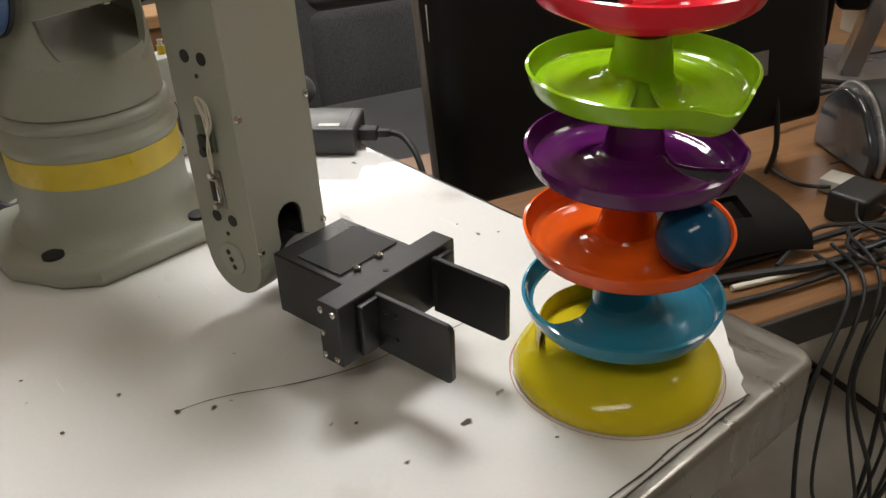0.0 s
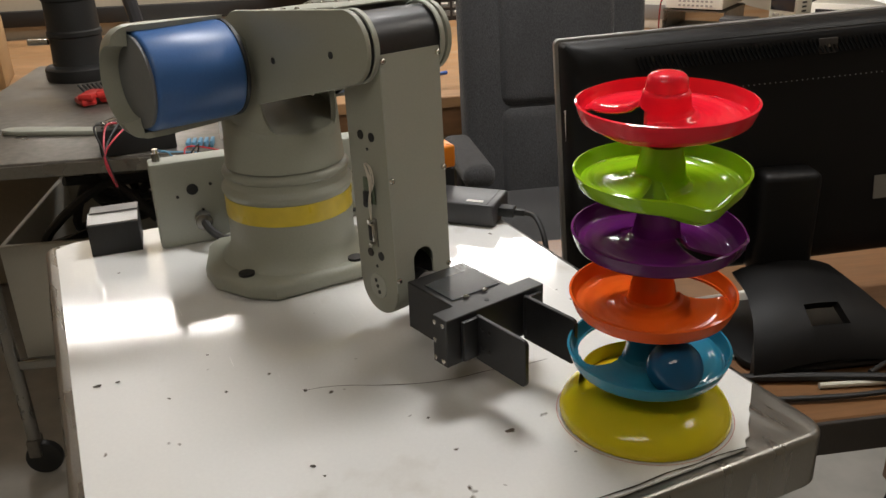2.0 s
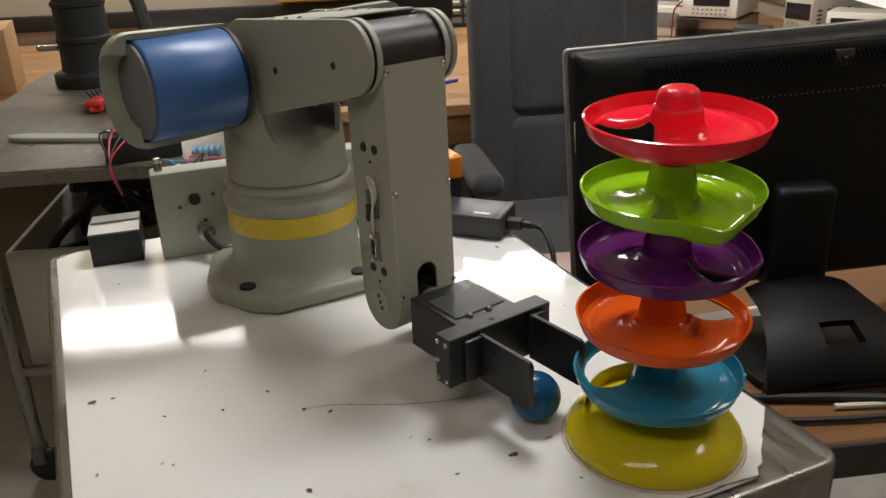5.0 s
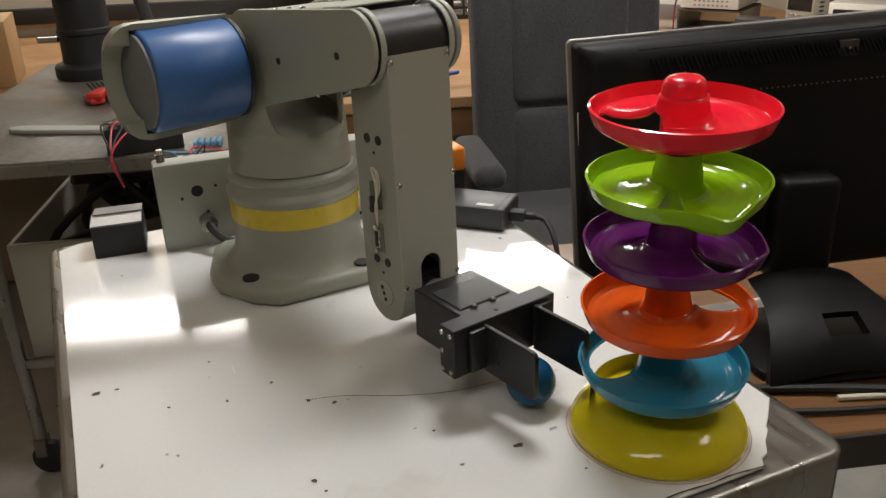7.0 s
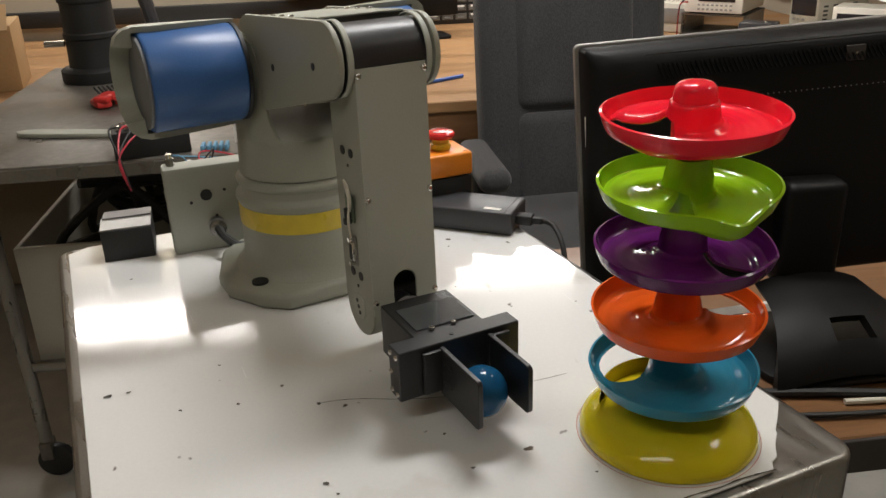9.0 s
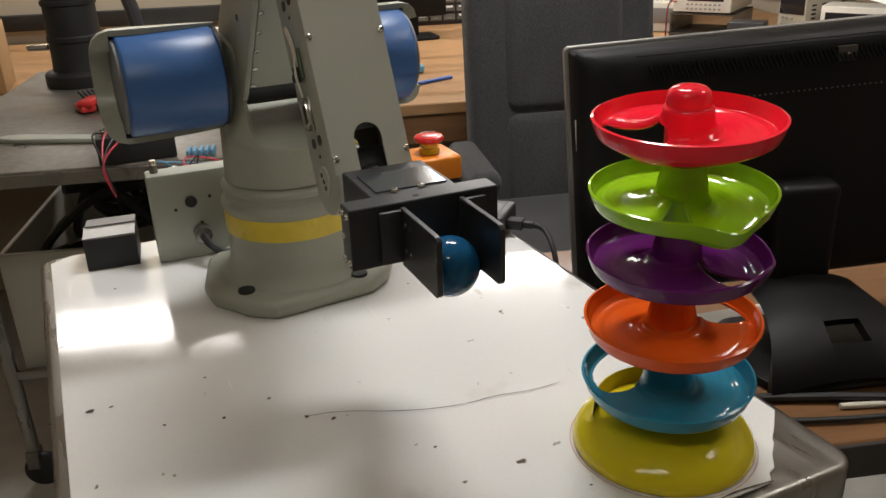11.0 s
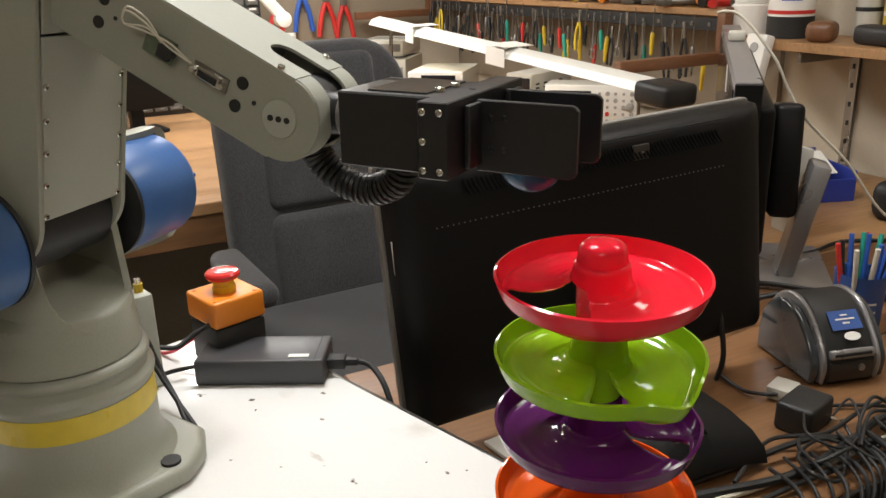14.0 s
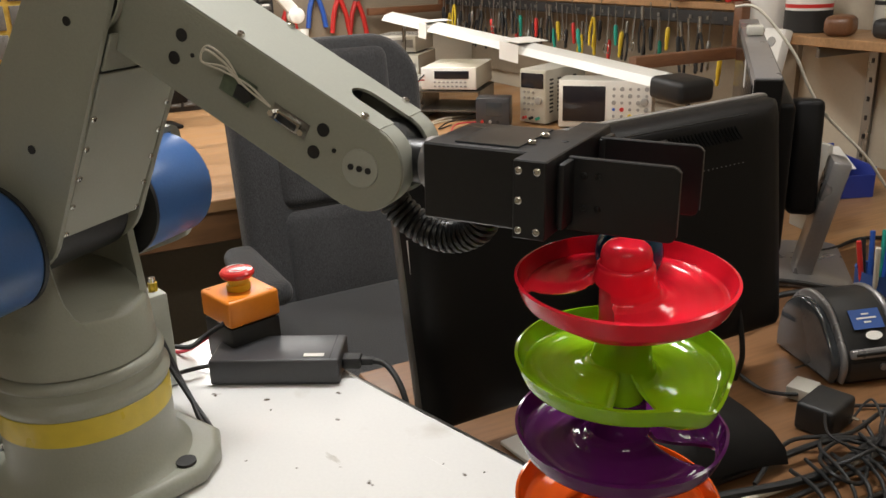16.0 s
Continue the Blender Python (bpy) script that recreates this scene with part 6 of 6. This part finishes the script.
        part("lead", tube([(0, 0, 0.01), (0.06, 0.03, 0.005), (0.10, 0.0, 0.004)], 0.002, 5), M[("rubber", "wirered", "wirewhite")[k % 3]], c)
    jar = thing("glass_mug", "clear mug half full of pale powder", "mug", room(0.46, 3.30, DESK))
    part("body", lathe([(0, 0.001), (0.05, 0.0), (0.054, 0.01), (0.056, 0.13), (0.053, 0.13), (0.05, 0.012), (0, 0.008)], 28), M["smoke"], jar)
    part("filling", cyl(0.0565, 0.055, "z", 0, 0, 0.040, 28), M["paper"], jar, "pale powder")
    part("handle", tube([(-0.054, 0, 0.11), (-0.09, 0, 0.10), (-0.09, 0, 0.05), (-0.056, 0, 0.03)], 0.006), M["bezel"], jar)
    gl = None
    for k in range(7):
        gl = box(0.07, 0.04, 0.03, 0.05 * math.cos(k * 0.9), 0.035 * math.sin(k * 1.7), 0.025 + 0.008 * (k % 3), 0.013, 3, gl, Matrix.Rotation(k * 0.8, 4, "Z"))
    solid("blue_glove", gl, M["gloves"], room(0.46, 2.86, DESK - 0.009), "crumpled pale blue glove on the bench", "glove")
    pen = thing("blue_pen", "blue pen with a red end on the bench", "pen", room(0.50, 2.66, DESK, 30))
    part("barrel", cyl(0.006, 0.16, "x", 0.06, 0, 0.0065, 10), M["toolblue"], pen)
    part("end", cyl(0.012, 0.02, "x", -0.025, 0, 0.0125, 14), M["red"], pen)
    dv = thing("small_camera", "small black camera on the bench", "camera", room(0.36, 3.42, DESK, 15))
    part("body", box(0.09, 0.05, 0.06, 0, 0, 0.031, 0.008, 3), M["rubber"], dv)
    part("lens", cyl(0.018, 0.03, "y", 0.01, -0.035, 0.035, 20, 0.002), M["rubber"], dv)


build_north()


# ---- steel table with the black robot ----
def build_west():
    tz = TOP
    tb = thing("steel_table", "dark steel table on casters behind the cart", "table", room(0, 0, 0))
    part("top", box(0.78, 1.02, 0.030, -0.22, 1.94, tz - 0.0151, 0.004), M["darksteel"], tb)
    part("front_rail", box(0.776, 0.004, 0.024, -0.22, 1.4275, tz - 0.017, 0.001, 1), M["steel"], tb, "bright steel front edge")
    for x in (-0.595, 0.15):
        for y in (1.75, 2.42):
            leg = part("leg", cyl(0.016, tz - 0.13, "z", x, y, (tz - 0.13) / 2 + 0.098, 16), M["steel"], tb)
            part("caster_fork", box(0.03, 0.044, 0.05, x, y, 0.080, 0.005), M["darksteel"], leg)
            part("caster_wheel", cyl(0.045, 0.024, "y", x + 0.015, y, 0.0452, 24, 0.006), M["rubber"], leg)
    part("side_rail", box(0.72, 0.02, 0.022, -0.222, 1.75, 0.315, 0.003), M["steel"], tb)
    part("lower_shelf", box(0.72, 0.66, 0.012, -0.222, 2.085, 0.300, 0.002), M["steel"], tb)
    cb = thing("cream_crate", "cream coloured open crate on the lower shelf", "crate", room(-0.235, 2.06, 0.3065))
    for sx, sy, sz, x, y, z in ((0.68, 0.012, 0.30, 0, -0.27, 0.15), (0.68, 0.012, 0.30, 0, 0.27, 0.15), (0.012, 0.528, 0.30, -0.334, 0, 0.15), (0.012, 0.528, 0.30, 0.334, 0, 0.15)):
        part("side", box(sx, sy, sz, x, y, z, 0.002, 1), M["beigecase"], cb)
    part("bottom", box(0.65, 0.52, 0.01, 0, 0, 0.006), M["beigecase"], cb)
    for k in range(10):
        pts = [(random.uniform(-0.28, 0.28), random.uniform(-0.2, 0.2), 0.2 + 0.25 * random.random()) for _ in range(5)]
        part("cable", tube(pts, 0.012, 7, 6), M["rubber"], cb, "dark cable bundle")

    rb = thing("black_robot", "black machine arm standing on the steel table", "robot arm", room(-0.435, 2.24, tz))
    part("foot", lathe([(0, 0.0), (0.088, 0.0), (0.090, 0.004), (0.090, 0.030), (0.084, 0.036), (0.068, 0.04), (0, 0.04)], 40), M["rubber"], rb)
    part("column", lathe([(0.068, 0.038), (0.066, 0.07), (0.0655, 0.11), (0.069, 0.114), (0.069, 0.124), (0.0655, 0.128), (0.064, 0.20), (0.068, 0.204), (0.068, 0.212), (0.062, 0.216), (0.060, 0.30), (0, 0.30)], 40), M["rubber"], rb)
    part("shoulder", box(0.115, 0.14, 0.15, 0, 0, 0.36, 0.02, 3), M["rubber"], rb)
    part("upper_link", box(0.09, 0.09, 0.20, 0.01, 0, 0.50, 0.015, 2, None, Matrix.Rotation(radians(8), 4, "Y")), M["rubber"], rb)
    for s in (-1, 1):
        f = part("chrome_joint", cyl(0.028, 0.06, "x", s * 0.085, -0.01, 0.255, 24, 0.003), M["chrome"], rb, "polished metal fitting")
        part("chrome_block", box(0.05, 0.05, 0.028, s * 0.11, -0.02, 0.292, 0.004), M["chrome"], f)
    part("spring_cable", tube([(0.14, -0.02, 0.25), (0.155, -0.02, 0.20), (0.165, -0.02, 0.14)], 0.018, 10), M["darkface"], rb, "dark grey cable boot")
    part("cable_loop", tube([(0.10, -0.03, 0.27), (0.17, -0.04, 0.29), (0.24, -0.04, 0.30), (0.26, -0.03, 0.27), (0.22, -0.03, 0.23), (0.18, -0.03, 0.25), (0.13, -0.02, 0.28)], 0.005), M["rubber"], rb)
    part("knob", cyl(0.008, 0.05, "x", -0.09, -0.02, 0.10, 12), M["chrome"], rb)

    rag = None
    for k in range(6):
        rag = box(0.06, 0.035, 0.016, 0.03 * math.cos(k * 1.1), 0.03 * math.sin(k * 1.9), 0.013 + 0.006 * (k % 3), 0.006, 2, rag, Matrix.Rotation(k * 0.7, 4, "Z"))
    solid("red_brush_pad", rag, M["red"], room(-0.315, 1.90, tz - 0.002), "crumpled red pad on the steel table", "pad")
    br = thing("brush", "brush with black bristles beside the red pad", "brush", room(-0.36, 1.955, tz, 20))
    for k in range(9):
        part("bristle", tube([(0.01 * k, 0, 0.012), (0.01 * k - 0.012, 0.02, 0.03)], 0.003, 5, 3), M["rubber"], br)
    part("handle", box(0.10, 0.014, 0.012, 0.045, -0.004, 0.0065, 0.003), M["rail"], br)
    pd = prism([(0, -0.010), (0.02, -0.017), (0.20, -0.022), (0.235, -0.014), (0.245, 0), (0.235, 0.012), (0.20, 0.018), (0.02, 0.014), (0, 0.008)], 0.010, 0.0004, 0.002)
    solid("wooden_paddle", pd, M["robotlight"], room(-0.222, 1.60, tz, 166), "long beige metal link lying on the steel table", "metal link")
    sd = thing("thin_tool", "thin steel tool on the table", "tool", room(-0.235, 1.70, tz, 60))
    part("shaft", cyl(0.003, 0.10, "x", 0.05, 0, 0.0035, 8), M["steel"], sd)
    part("handle", cyl(0.006, 0.05, "x", -0.02, 0, 0.0065, 10), M["chrome"], sd)
    bat = thing("electronics_box", "black electronics box with metal terminals and red wires", "electronics", room(-0.155, 1.475, tz, 14))
    part("case", box(0.135, 0.075, 0.05, 0, 0, 0.0255, 0.003), M["rubber"], bat)
    part("label", box(0.04, 0.05, 0.0008, 0.03, 0.003, 0.051), M["paper"], bat)
    for k in range(5):
        part("terminal", box(0.008, 0.020, 0.009, -0.055 + 0.014 * k, -0.015, 0.055, 0.0015), M["chrome"], bat)
    for k in range(4):
        part("wire", tube([(-0.05 + 0.02 * k, -0.02, 0.057), (-0.07 + 0.02 * k, -0.05, 0.06), (-0.06, -0.09, 0.02), (-0.05, -0.10, -0.04)], 0.002, 5), M["wirered" if k % 2 else "rubber"], bat)
    heat = thing("terminal_strip", "row of small metal terminals on the table edge", "terminal strip", room(-0.06, 1.46, tz))
    for k in range(5):
        part("pin", box(0.006, 0.034, 0.012, 0.011 * k, 0, 0.0065, 0.001), M["gloves"], heat)
    lit = thing("white_card", "bright white card and red clip on the table", "card", room(0.02, 1.50, tz))
    part("card", box(0.05, 0.004, 0.06, 0, 0, 0.031), M["paper"], lit)
    part("clip", box(0.012, 0.012, 0.05, 0.04, 0, 0.026), M["red"], lit)


build_west()

motions()
